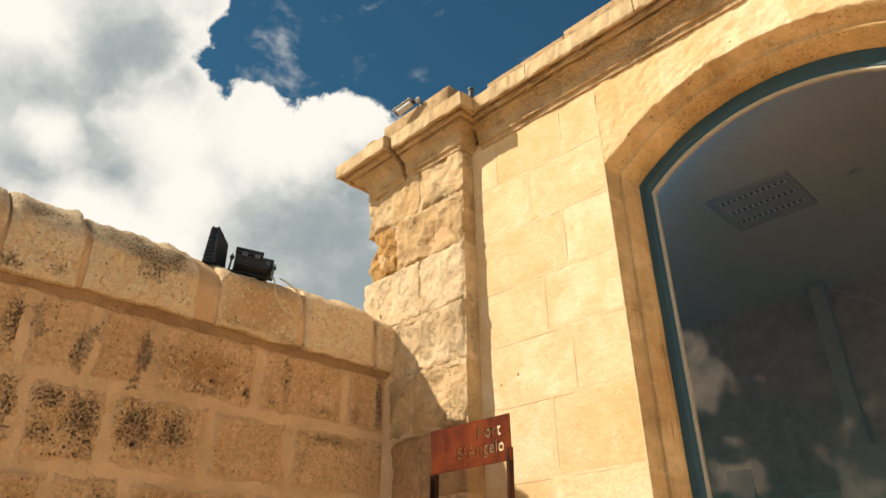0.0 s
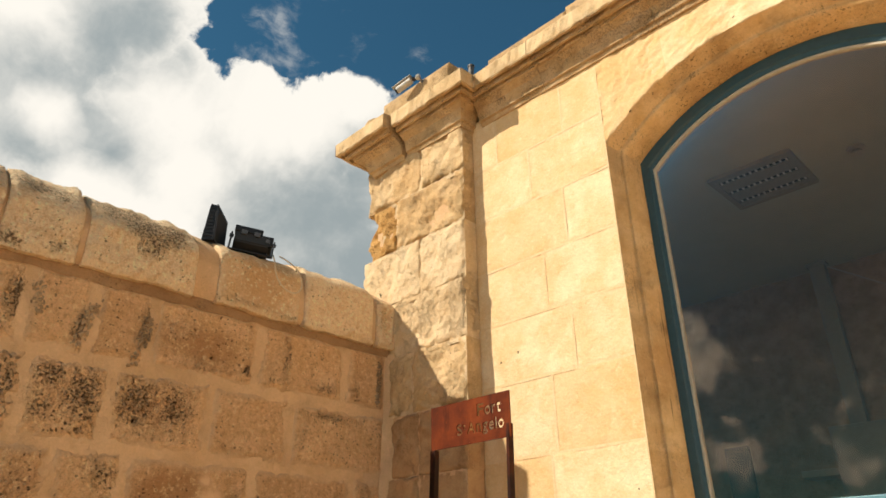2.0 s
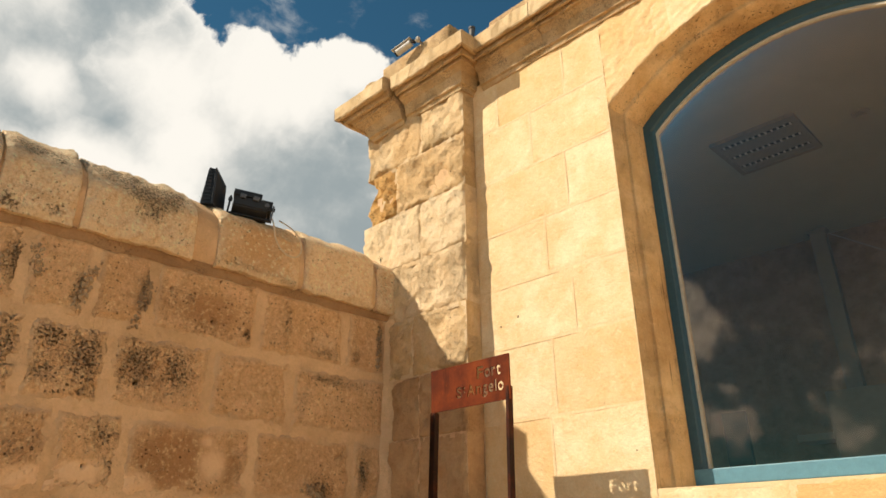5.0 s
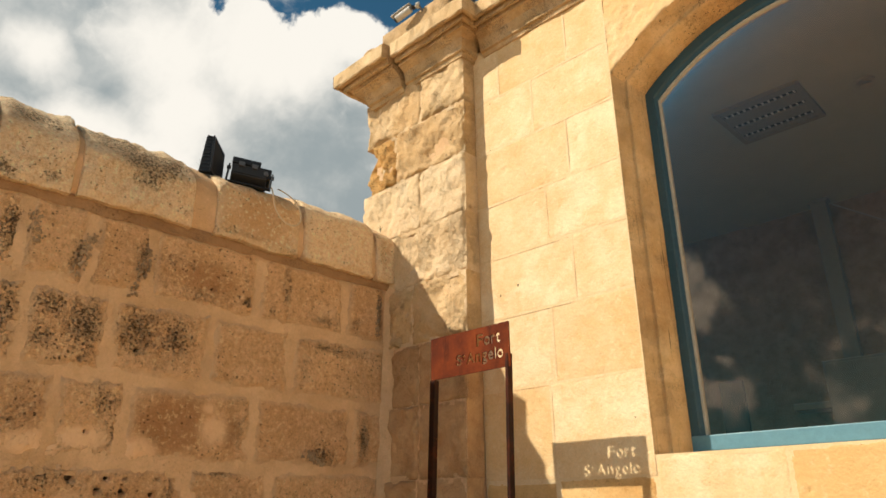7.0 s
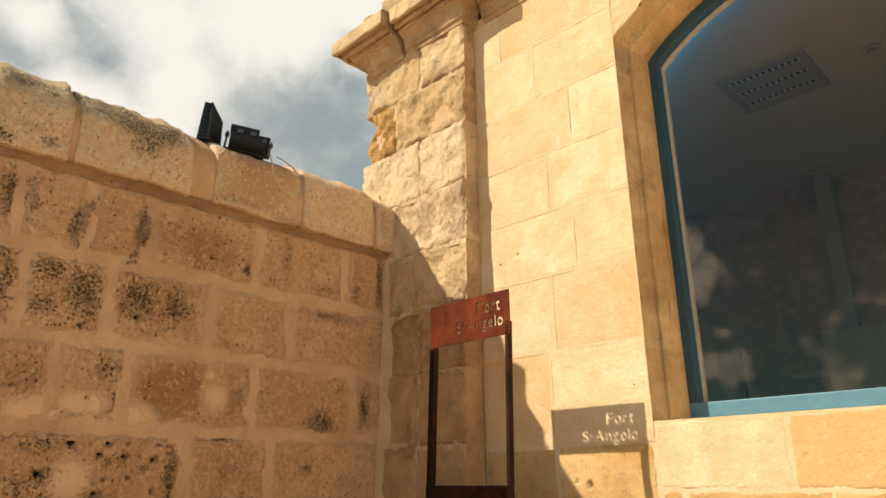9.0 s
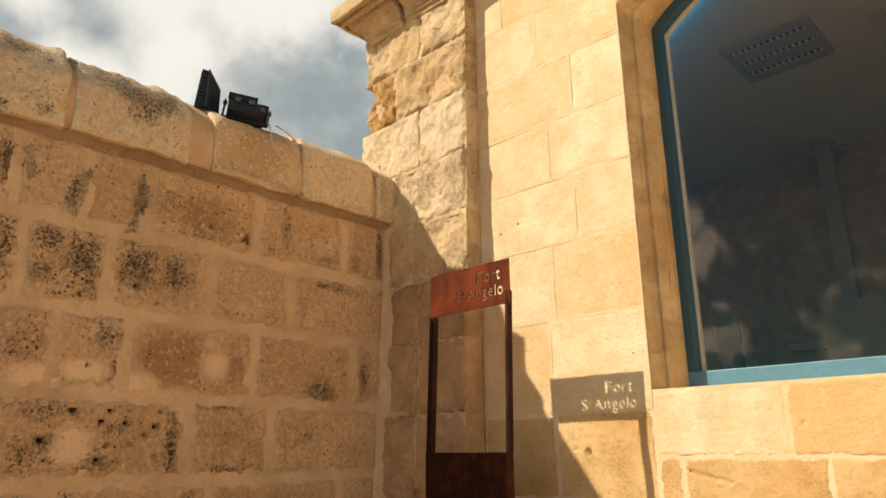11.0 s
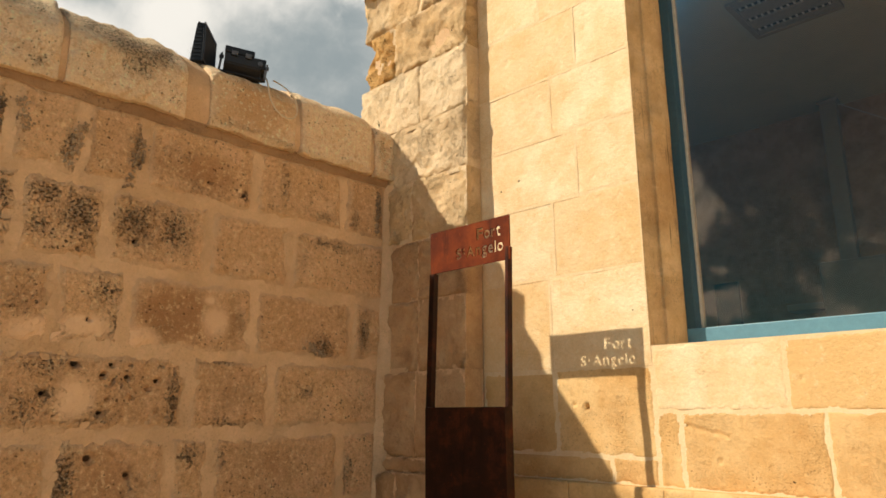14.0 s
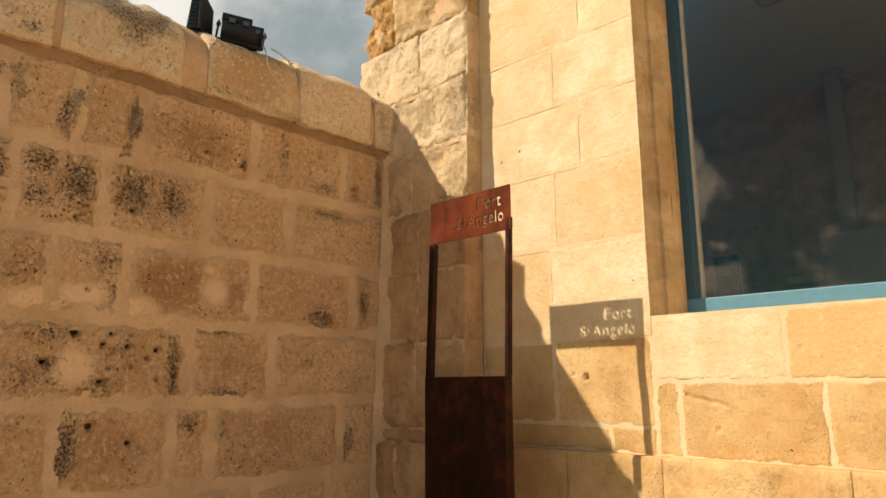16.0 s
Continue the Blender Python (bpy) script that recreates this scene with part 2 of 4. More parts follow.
def aged_stone(name, light, dark, brown, lime, specks=0.5, strength=1.1, spread=0.08, smear=0.85):
    """Old parapet stone. Painted fields steer it: crust (granular lichened decay), brown (rust-brown skin), lime (trowelled plugs), rim (way to the joint)."""
    m, net, bsdf = material(name)
    p = place(net)
    info = net.node("ObjectInfo")
    own = net.vec("ADD", p, net.scaled(info.outputs["Location"], (1.7, 1.3, 2.1)))

    def painted(key):
        return net.node("Attribute", attribute_name=key).outputs["Fac"]

    mid, blotch, mottle = net.noise(own, 5.0, 7, 0.62), net.noise(own, 15.0, 7, 0.72), net.noise(p, 36.0, 6, 0.72)
    grain, speck = net.noise(p, 90.0, 4, 0.65), net.noise(p, 260.0, 2, 0.5)
    ragged = net.math("MULTIPLY", net.math("SUBTRACT", net.noise(p, 12.0, 7, 0.74), 0.5), 1.2)
    base = net.mix(net.step(mid, 0.34, 0.68), light, dark)
    skin = net.step(net.math("ADD", net.math("MULTIPLY", painted("brown"), 1.35), net.math("MULTIPLY", ragged, 0.9)), 0.20, 1.05)
    base = net.mix(net.math("MULTIPLY", skin, 0.9), base, brown)
    base = net.mix(net.math("MULTIPLY", net.math("POWER", info.outputs["Random"], 2.0), 0.30), base, brown)
    base = net.mix(net.math("MULTIPLY", net.step(blotch, 0.52, 0.72), 0.5), base, brown)
    base = net.mix(net.math("MULTIPLY", net.step(mottle, 0.52, 0.64), 0.6), base, brown)
    base = net.mix(net.math("MULTIPLY", net.step(mottle, 0.47, 0.36), 0.7), base, tuple(min(0.92, c * 1.22) for c in light))
    tone = net.math("ADD", 0.57, net.math("ADD", net.math("MULTIPLY", grain, 0.66), net.math("MULTIPLY", speck, 0.26)))
    tint = net.node("CombineColor")
    for sock in tint.inputs:
        net.put(sock, tone)
    base = net.mix(1.0, base, tint.outputs[0], "MULTIPLY")
    height = net.math("ADD", net.math("MULTIPLY", grain, 0.8), net.math("MULTIPLY", mottle, 1.4))
    # fine dark pits, thinly spread
    shaken = net.vec("ADD", p, net.scaled(net.noise(p, 30.0, 3, 0.6, out="Color"), (0.03, 0.03, 0.03)))
    vor = net.node("TexVoronoi", feature="F1")
    net.put(vor.inputs["Vector"], shaken)
    vor.inputs["Scale"].default_value = 55.0
    cell = net.node("SeparateColor")
    net.put(cell.inputs[0], vor.outputs["Color"])
    reach = net.math("MULTIPLY", net.math("POWER", cell.outputs[0], 3.0), 0.36)
    pit = net.math("MULTIPLY", net.step(net.math("SUBTRACT", vor.outputs["Distance"], reach), 0.05, -0.05), net.step(net.noise(own, 4.2, 5, 0.65), 0.36, 0.58))
    base = net.mix(net.math("MULTIPLY", pit, specks), base, tuple(c * 0.22 for c in brown))
    height = net.math("SUBTRACT", height, net.math("MULTIPLY", pit, 0.9))
    # granular decay: pale grains standing out of dark gaps, thinning out towards its edge
    area = net.step(net.math("ADD", painted("crust"), net.math("ADD", net.math("MULTIPLY", ragged, 0.7), spread)), 0.0, 1.0)
    thin = net.math("MULTIPLY", net.math("SUBTRACT", 1.0, area), 0.17)
    gaps = net.step(net.math("SUBTRACT", net.noise(p, 70.0, 6, 0.74), thin), 0.49, 0.555)
    grains = net.step(net.math("SUBTRACT", net.noise(net.vec("ADD", p, (3.1, 1.7, 0.4)), 85.0, 4, 0.62), thin), 0.48, 0.58)
    base = net.mix(net.math("MULTIPLY", grains, 0.75), base, (0.78, 0.59, 0.36))
    base = net.mix(net.math("MULTIPLY", gaps, 0.72), base, (0.155, 0.086, 0.052))
    height = net.math("ADD", height, net.math("SUBTRACT", net.math("MULTIPLY", grains, 1.0), net.math("MULTIPLY", gaps, 1.5)))
    holed = net.step(painted("hole"), 0.15, 0.5)
    # lime dragged over the rims, and plugs of it
    drag = net.math("ADD", painted("rim"), net.math("ADD", net.math("MULTIPLY", net.math("SUBTRACT", net.noise(p, 5.0, 6, 0.66), 0.5), 0.9), net.math("MULTIPLY", net.math("SUBTRACT", net.noise(p, 55.0, 4, 0.7), 0.5), 0.4)))
    bare = net.math("SUBTRACT", 1.0, net.math("MULTIPLY", net.math("MAXIMUM", gaps, grains), 0.75))
    cover = net.math("MULTIPLY", net.math("MULTIPLY", net.step(drag, 0.70, 0.10), bare), smear)
    plug = net.math("MULTIPLY", net.step(net.math("ADD", painted("lime"), net.math("MULTIPLY", ragged, 0.55)), 0.12, 0.62), net.math("ADD", 0.5, net.math("MULTIPLY", bare, 0.5)))
    chalk = net.mix(net.noise(p, 12.0, 5, 0.6), lime, tuple(c * 0.84 for c in lime))
    base = net.mix(cover, base, chalk)
    base = net.mix(net.math("MULTIPLY", plug, 0.85), base, tuple(min(0.9, c * 1.2) for c in lime))
    cover = net.math("MAXIMUM", cover, plug)
    # Near-black colour for the shade inside the drilled holes.
    base = net.mix(net.math("MULTIPLY", holed, 0.9), base, (0.030, 0.018, 0.012))
    height = net.math("MULTIPLY", height, net.math("SUBTRACT", 1.0, net.math("MULTIPLY", cover, 0.65)))
    finish(net, bsdf, base, 0.93, height, strength, 0.013)
    bsdf.inputs["Specular IOR Level"].default_value = 0.15
    return m


M_OLD = aged_stone("weathered_limestone", (0.87, 0.56, 0.31), (0.77, 0.475, 0.24), (0.51, 0.265, 0.115), LIME, specks=0.8)
M_COPING = aged_stone("coping_limestone", (0.93, 0.71, 0.455), (0.87, 0.63, 0.37), (0.66, 0.39, 0.185), (0.86, 0.64, 0.40), specks=0.7, strength=1.0, spread=0.06, smear=0.35)
# Cornice tone lowered for shade under the fascia, besides lichen; fascia tone raised for sun.
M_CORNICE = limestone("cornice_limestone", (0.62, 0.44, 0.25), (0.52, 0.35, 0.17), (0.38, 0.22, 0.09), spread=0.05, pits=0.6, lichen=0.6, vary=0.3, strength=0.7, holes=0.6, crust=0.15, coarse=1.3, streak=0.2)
M_FASCIA = limestone("sunlit_fascia_limestone", (0.76, 0.58, 0.35), (0.67, 0.48, 0.26), (0.52, 0.32, 0.14), pits=0.3, lichen=0.3, vary=0.3, strength=0.7, holes=0.6, crust=0.12, coarse=1.3)
M_HONEY = limestone("honey_limestone", (0.79, 0.53, 0.245), (0.68, 0.41, 0.16), (0.50, 0.255, 0.08), pits=0.35, vary=0.5, strength=0.5, holes=0.9, crust=0.10, coarse=0.7)
# Brown stone tone, taken darker for the parapet's shadow on the lower pilaster.
M_SHADE_STONE = limestone("shaded_brown_base_stone", (0.60, 0.385, 0.20), (0.50, 0.30, 0.145), (0.39, 0.205, 0.085), pits=0.4, lichen=0.08, vary=0.4, strength=0.7, holes=0.8, crust=0.25, coarse=1.2)
# Stained mortar, darkened further to stand in for the coping's shadow line.
M_UNDERCOPE = limestone("stained_shaded_mortar", (0.42, 0.255, 0.13), (0.34, 0.20, 0.10), (0.24, 0.13, 0.06), pits=0.5, lichen=0.5, vary=0.0, strength=0.9, coarse=1.4)
M_JAMB = limestone("jamb_limestone", (0.82, 0.57, 0.29), (0.72, 0.46, 0.20), (0.52, 0.28, 0.10), pits=0.3, lichen=0.3, vary=0.3, strength=0.7, holes=0.6, streak=0.9, crust=0.2)
M_MORTAR = limestone("lime_mortar", (0.74, 0.495, 0.285), (0.68, 0.445, 0.245), (0.58, 0.36, 0.18), pits=0.25, lichen=0.05, vary=0.0, strength=0.6, holes=0.8, crust=0.08, coarse=1.2)
M_POINT = limestone("pale_pointing", (0.82, 0.63, 0.38), (0.78, 0.57, 0.32), (0.72, 0.49, 0.24), pits=0.1, vary=0.0, strength=0.3)
M_PAVE = limestone("paving", (0.60, 0.44, 0.28), (0.53, 0.37, 0.22), (0.44, 0.29, 0.155), pits=0.3, vary=0.2, strength=0.4)


def plain(name, colour, rough, metal=0.0, wear=0.15, scale=30.0, bump=0.15):
    m, net, bsdf = material(name)
    p = place(net)
    n = net.math("ADD", net.math("MULTIPLY", net.noise(p, scale, 5, 0.6), 0.6), net.math("MULTIPLY", net.noise(p, scale * 7, 3, 0.6), 0.4))
    dull = tuple(c * (1 - wear * 2) for c in colour)
    pale = tuple(min(1, c * (1 + wear)) for c in colour)
    finish(net, bsdf, net.ramp(n, (0.3, dull), (0.7, pale)), net.math("ADD", rough - 0.08, net.math("MULTIPLY", n, 0.16)), n, bump, 0.004, Metallic=metal)
    return m


# One blue paint in two tones: darkened for shaded stiles, lightened for sunlit rail.
M_BLUE = plain("shaded_blue_paint", (0.027, 0.080, 0.105), 0.45, wear=0.12)
M_RAIL = plain("sunlit_blue_paint", (0.10, 0.25, 0.33), 0.5, wear=0.1)
M_BEAD = plain("cream_bead", (0.55, 0.50, 0.40), 0.6)
M_BLACK = plain("black_housing", (0.009, 0.008, 0.007), 0.45, wear=0.25)
M_GREYMETAL = plain("grey_bracket", (0.16, 0.15, 0.14), 0.4, metal=0.6)
M_LENS = plain("dark_lens", (0.008, 0.008, 0.008), 0.75, wear=0.05)
M_WHITE = plain("off_white_casing", (0.50, 0.48, 0.43), 0.4, wear=0.1)
M_CABLE = plain("pale_cable", (0.75, 0.60, 0.40), 0.6)
M_PLASTER = plain("interior_plaster", (0.56, 0.53, 0.47), 0.9, wear=0.12, scale=2.0)
M_CEILING = plain("ceiling_paint", (0.54, 0.56, 0.49), 0.9, wear=0.06, scale=1.5)
M_ROOMSTONE = limestone("inner_stone", (0.54, 0.44, 0.35), (0.42, 0.335, 0.26), (0.24, 0.185, 0.14), pits=0.3, lichen=0.3, vary=0.2, strength=0.5)
M_LOUVRE = plain("louvre_aluminium", (0.80, 0.78, 0.72), 0.4, metal=0.1)
M_TROUGH = plain("trough_grey", (0.36, 0.35, 0.31), 0.6)
M_STEEL = plain("grey_metal", (0.36, 0.37, 0.36), 0.6, wear=0.08, bump=0.0)
M_NAVY = plain("dark_blue_panel", (0.045, 0.058, 0.075), 0.5)


def corten(name, lo, md, hi, metal, gloss):
    m, net, bsdf = material(name)
    p = place(net)
    n1, n2, n3 = net.noise(p, 5.0, 6, 0.65), net.noise(p, 45.0, 5, 0.65), net.noise(net.scaled(p, (9.0, 9.0, 1.2)), 2.4, 5, 0.6)
    c = net.ramp(n1, (0.25, lo), (0.5, md), (0.75, hi))
    c = net.mix(net.math("MULTIPLY", net.step(n3, 0.5, 0.72), 0.6), c, tuple(v * 0.7 for v in lo))
    c = net.mix(net.math("MULTIPLY", net.step(n2, 0.58, 0.75), 0.5), c, tuple(v * 1.2 for v in hi))
    finish(net, bsdf, c, net.math("ADD", gloss, net.math("MULTIPLY", n2, 0.3)), n2, 0.25, 0.003, Metallic=metal)
    bsdf.inputs["Specular IOR Level"].default_value = 0.12
    return m


M_CORTEN = corten("corten_steel", (0.050, 0.009, 0.002), (0.120, 0.021, 0.004), (0.225, 0.046, 0.008), 0.0, 0.55)
# The same corten, darkened for the parapet's shadow on posts and lower plate.
M_CORTEN_SHADE = corten("shaded_corten_steel", (0.012, 0.005, 0.003), (0.026, 0.008, 0.004), (0.14, 0.030, 0.008), 0.1, 0.35)


def glass():
    m = bpy.data.materials.new("window_glass")
    m.use_nodes = True
    net = Net(m.node_tree)
    clear = net.node("BsdfTransparent")
    net.put(clear.inputs[0], (0.92, 0.82, 0.69))
    gloss = net.node("BsdfGlossy")
    gloss.inputs["Roughness"].default_value = 0.01
    net.put(gloss.inputs["Color"], (1.0, 0.88, 0.72))
    f = net.node("Fresnel")
    f.inputs[0].default_value = 1.6
    mixer = net.node("MixShader")
    net.put(mixer.inputs[0], net.math("MULTIPLY", f.outputs[0], 1.0, clamp=True))
    net.put(mixer.inputs[1], clear.outputs[0])
    net.put(mixer.inputs[2], gloss.outputs[0])
    out = net.node("OutputMaterial")
    net.put(out.inputs[0], mixer.outputs[0])
    return m


M_GLASS = glass()


# ---- mesh helpers ----
def mesh_of(name, verts, faces, mat, smooth=False):
    me = bpy.data.meshes.new(name)
    me.from_pydata([tuple(v) for v in verts], [], faces)
    me.materials.append(mat)
    if smooth:
        me.polygons.foreach_set("use_smooth", [True] * len(me.polygons))
    me.update()
    return me


def child(name, me, parent, m=None, label=""):
    ob = new(name, me)
    ob.parent = parent
    if m is not None:
        ob.matrix_basis = m
    if label:
        ob["label"] = label
    return ob


def part(name, bm, mat, parent, label="", smooth=False):
    me = bpy.data.meshes.new(name)
    bm.to_mesh(me)
    bm.free()
    me.materials.append(mat)
    if smooth:
        me.polygons.foreach_set("use_smooth", [True] * len(me.polygons))
    return child(name, me, parent, None, label)


def box(bm, x0, x1, y0, y1, z0, z1, bevel=0.0, m=None):
    r = bmesh.ops.create_cube(bm, size=1.0)
    mat = Matrix.Translation(((x0 + x1) / 2, (y0 + y1) / 2, (z0 + z1) / 2)) @ Matrix.Diagonal((x1 - x0, y1 - y0, z1 - z0, 1))
    bmesh.ops.transform(bm, matrix=(m @ mat) if m is not None else mat, verts=r["verts"])
    if bevel:
        edges = {e for v in r["verts"] for e in v.link_edges}
        bmesh.ops.bevel(bm, geom=list(edges), offset=bevel, segments=2, affect="EDGES", profile=0.6)
    return bm


def boxes(*specs, bevel=0.0):
    bm = bmesh.new()
    for s in specs:
        box(bm, *s, bevel=bevel)
    return bm


def rod(bm, a, b, r, n=12, r2=None):
    a, b = Vector(a), Vector(b)
    d = b - a
    m = Matrix.Translation((a + b) / 2) @ d.to_track_quat("Z", "Y").to_matrix().to_4x4()
    bmesh.ops.create_cone(bm, cap_ends=True, segments=n, radius1=r, radius2=r if r2 is None else r2, depth=d.length, matrix=m)
    return bm


def structure(name, label, category):
    ob = new(name)
    return tagged(ob, label, category, kind="structure")


def smooth01(v):
    v = max(0.0, min(1.0, v))
    return v * v * (3 - 2 * v)


def relief(p, seed, octaves=4):
    return noise.fractal(Vector((p[0] + seed * 3.17, p[1] - seed * 1.91, seed * 7.3)), 0.9, 2.1, octaves)


def stone(w, h, d, seed, mat, proud=0.0, rough=0.004, freq=4.0, edge=0.02, wander=0.0, sink=0.006, cell=0.04, top=None, left=None, lean=None, crag=0.0, hollows=(), foot=None, fields=()):
    """A dressed block: a front face (-y) as a grid with relief, worn edges that sink back, and plain sides d deep.
    top(x) and left(z) shift the upper edge and the left end."""
    nx, nz = max(4, int(w / cell)), max(4, int(h / cell))

    def knots(n):
        k = [0.0, 0.35, 1.0] + [1.0 + (n - 2) * i / max(1, n - 2) for i in range(1, n - 2)] + [n - 1.0, n - 0.35, float(n)]
        return [v / n for v in k]

    us, vs = knots(nx), knots(nz)
    verts, faces, rim = [], [], []
    paint = [[] for _ in fields]
    for v in vs:
        for q in us:
            x, z = q * w, v * h
            e = min(x, w - x, z, h - z)
            rim.append(min(1.0, e / 0.08))
            for layer, (key, at) in zip(paint, fields):
                layer.append(at(x, z))
            e += wander * 1.5 * noise.fractal(Vector((x * 11 + seed, z * 11, seed * 3.1)), 0.45, 2.2, 5) if 0.0 < e else 0.0
            k = smooth01(e / edge)
            y = sink * (1 - k) - proud * k - rough * k * relief((x * freq, z * freq), seed)
            if crag:
                y -= crag * k * (0.55 - abs(noise.fractal(Vector((x * 4.0 + seed * 2.3, z * 3.4, seed * 1.7)), 0.6, 2.2, 6)) * 1.3)
            for hx, hz, hr, hd in hollows:
                q2 = ((x - hx) ** 2 + (z - hz) ** 2) / (hr * hr)
                if q2 < 2.2:
                    y += hd * smooth01(1.4 - q2 * 0.65)
            if lean:
                y += lean(v)
            if top:
                z += v ** 3 * top(x)
            if foot:
                z += (1 - v) ** 4 * foot(x)
            if left:
                x += (1 - q) ** 3 * left(z)
            verts.append((x, y, z))
    a, b = len(us), len(vs)
    for j in range(b - 1):
        for i in range(a - 1):
            faces.append((j * a + i, j * a + i + 1, (j + 1) * a + i + 1, (j + 1) * a + i))
    ring = [i for i in range(a)] + [j * a + a - 1 for j in range(1, b)] + [(b - 1) * a + i for i in range(a - 2, -1, -1)] + [j * a for j in range(b - 2, 0, -1)]
    first = len(verts)
    for i in ring:
        x, y, z = verts[i]
        verts.append((x, d, z))
    n = len(ring)
    for i in range(n):
        k = (i + 1) % n
        faces.append((ring[i], first + i, first + k, ring[k]))
    faces.append(tuple(first + i for i in range(n))[::-1])
    me = mesh_of("block", verts, faces, mat)
    field = me.attributes.new("rim", "FLOAT", "POINT")
    field.data.foreach_set("value", rim + [0.0] * (len(verts) - len(rim)))
    for layer, (key, at) in zip(paint, fields):
        field = me.attributes.new(key, "FLOAT", "POINT")
        field.data.foreach_set("value", layer + [0.0] * (len(verts) - len(layer)))
    front = (a - 1) * (b - 1)
    me.polygons.foreach_set("use_smooth", [i < front for i in range(len(me.polygons))])
    return me


# ---- plan: x along the building's front, y into it, z up ----
FRONT, PIL, PARAPET = 3.30, 3.17, -3.66
ARCH_X, ARCH_Z, ARCH_R = -0.84, 2.965, 1.443
JAMB_L, JAMB_R, SPRING, SILL = -1.795, 0.115, 4.045, 1.80
EAVES = 4.72


def arch_z(x, r=ARCH_R):
    return ARCH_Z + math.sqrt(max(0.0, r * r - (x - ARCH_X) ** 2))


ground = tagged(new("ground", mesh_of("ground", [(-900, -900, 0), (900, -900, 0), (900, 900, 0), (-900, 900, 0)], [(0, 1, 2, 3)], M_PAVE)),
                "pale limestone paving of the terrace", "ground", kind="structure")

# ---- the building's front wall with its arched opening ----
wall = structure("wall_front", "sunlit honey limestone ashlar wall with an arched window", "wall")
core = boxes((-3.90, JAMB_L - 0.01, FRONT + 0.05, FRONT + 0.5, 0, EAVES + 0.2), (JAMB_L - 0.01, JAMB_R + 0.01, FRONT + 0.05, FRONT + 0.5, 0, SILL - 0.065),
             (JAMB_R + 0.01, 4.2, FRONT + 0.05, FRONT + 0.5, 0, EAVES + 0.2))
part("core", core, M_POINT, wall)
xs = [JAMB_L - 0.01 + (JAMB_R - JAMB_L + 0.02) * i / 32 for i in range(33)]
vs, fs = [], []
for x in xs:
    zz = arch_z(max(JAMB_L, min(JAMB_R, x))) + 0.01
    vs += [(x, FRONT + 0.006, zz), (x, FRONT + 0.006, EAVES + 0.2), (x, FRONT + 0.5, zz), (x, FRONT + 0.5, EAVES + 0.2)]
for i in range(32):
    a, b = 4 * i, 4 * i + 4
    fs += [(a, b, b + 1, a + 1), (a + 2, a + 3, b + 3, b + 2), (a, a + 2, b + 2, b), (a + 1, b + 1, b + 3, a + 3)]
child("core", mesh_of("core_over_arch", vs, fs, M_POINT), wall)

GAP = 0.0015
WALL_HOLES = [(-2.19, 1.500, 0.014, 0.02), (-2.27, 1.515, 0.008, 0.012), (-2.24, 1.35, 0.007, 0.012), (-1.49, 1.255, 0.007, 0.015), (-1.11, 1.61, 0.006, 0.01),
              (-2.506, 2.953, 0.012, 0.012), (-2.303, 2.846, 0.012, 0.012), (-2.661, 3.70, 0.014, 0.014), (-1.95, 2.489, 0.012, 0.012), (-2.042, 2.24, 0.015, 0.012), (-2.40, 3.25, 0.010, 0.01)]
# a slanting crack in the stone under the sill
WALL_HOLES += [(-1.655 + 0.011 * i, 1.412 - 0.0026 * i + 0.003 * math.sin(i * 0.9), 0.0065, 0.007) for i in range(20)]
seed = 10


def joint_ring(parent, mat, a0, a1, z0, z1, width, at, reach=0.0):
    """Mortar along the inner rim of one stone's field; at(a, z) gives the place."""
    o = [(a0, z0 - reach), (a1, z0 - reach), (a1, z1 + reach), (a0, z1 + reach)]
    i = [(a0 + width, z0 + width), (a1 - width, z0 + width), (a1 - width, z1 - width), (a0 + width, z1 - width)]
    n = len(o)
    faces = [(k, (k + 1) % n, (k + 1) % n + n, k + n) for k in range(n)]
    child("joint", mesh_of("joint", [at(*p) for p in o + i], faces, mat), parent)


COURSES = [  # from, to, joints from left to right
    (1.25, 1.703, (-2.915, -2.385, JAMB_L)), (1.117, 1.25, (-2.915, -2.05, JAMB_L)), (1.703, 2.229, (-2.915, -2.40, JAMB_L)),
    (2.229, 2.683, (-2.915, -2.355, JAMB_L)), (2.683, 3.089, (-2.915, -2.175, JAMB_L)), (3.089, 3.479, (-2.915, -2.342, JAMB_L)),
    (3.479, 3.885, (-2.915, -2.150, JAMB_L)), (3.885, 4.30, (-2.915, -2.40, JAMB_L)), (4.30, EAVES + 0.04, (-2.915, -2.68, -2.10, JAMB_L)),
    (1.476, SILL, (JAMB_L, -1.164, -0.42, 0.35, 1.1)), (1.117, 1.476, (JAMB_L, -1.665, -1.024, -0.30, 0.45, 1.1)),
    (SILL, 2.3, (JAMB_R, 1.1)), (2.3, 2.9, (JAMB_R, 0.9)), (2.9, 3.5, (JAMB_R, 1.1)), (3.5, 4.1, (JAMB_R, 0.9)), (4.1, EAVES, (JAMB_R, 1.1))]
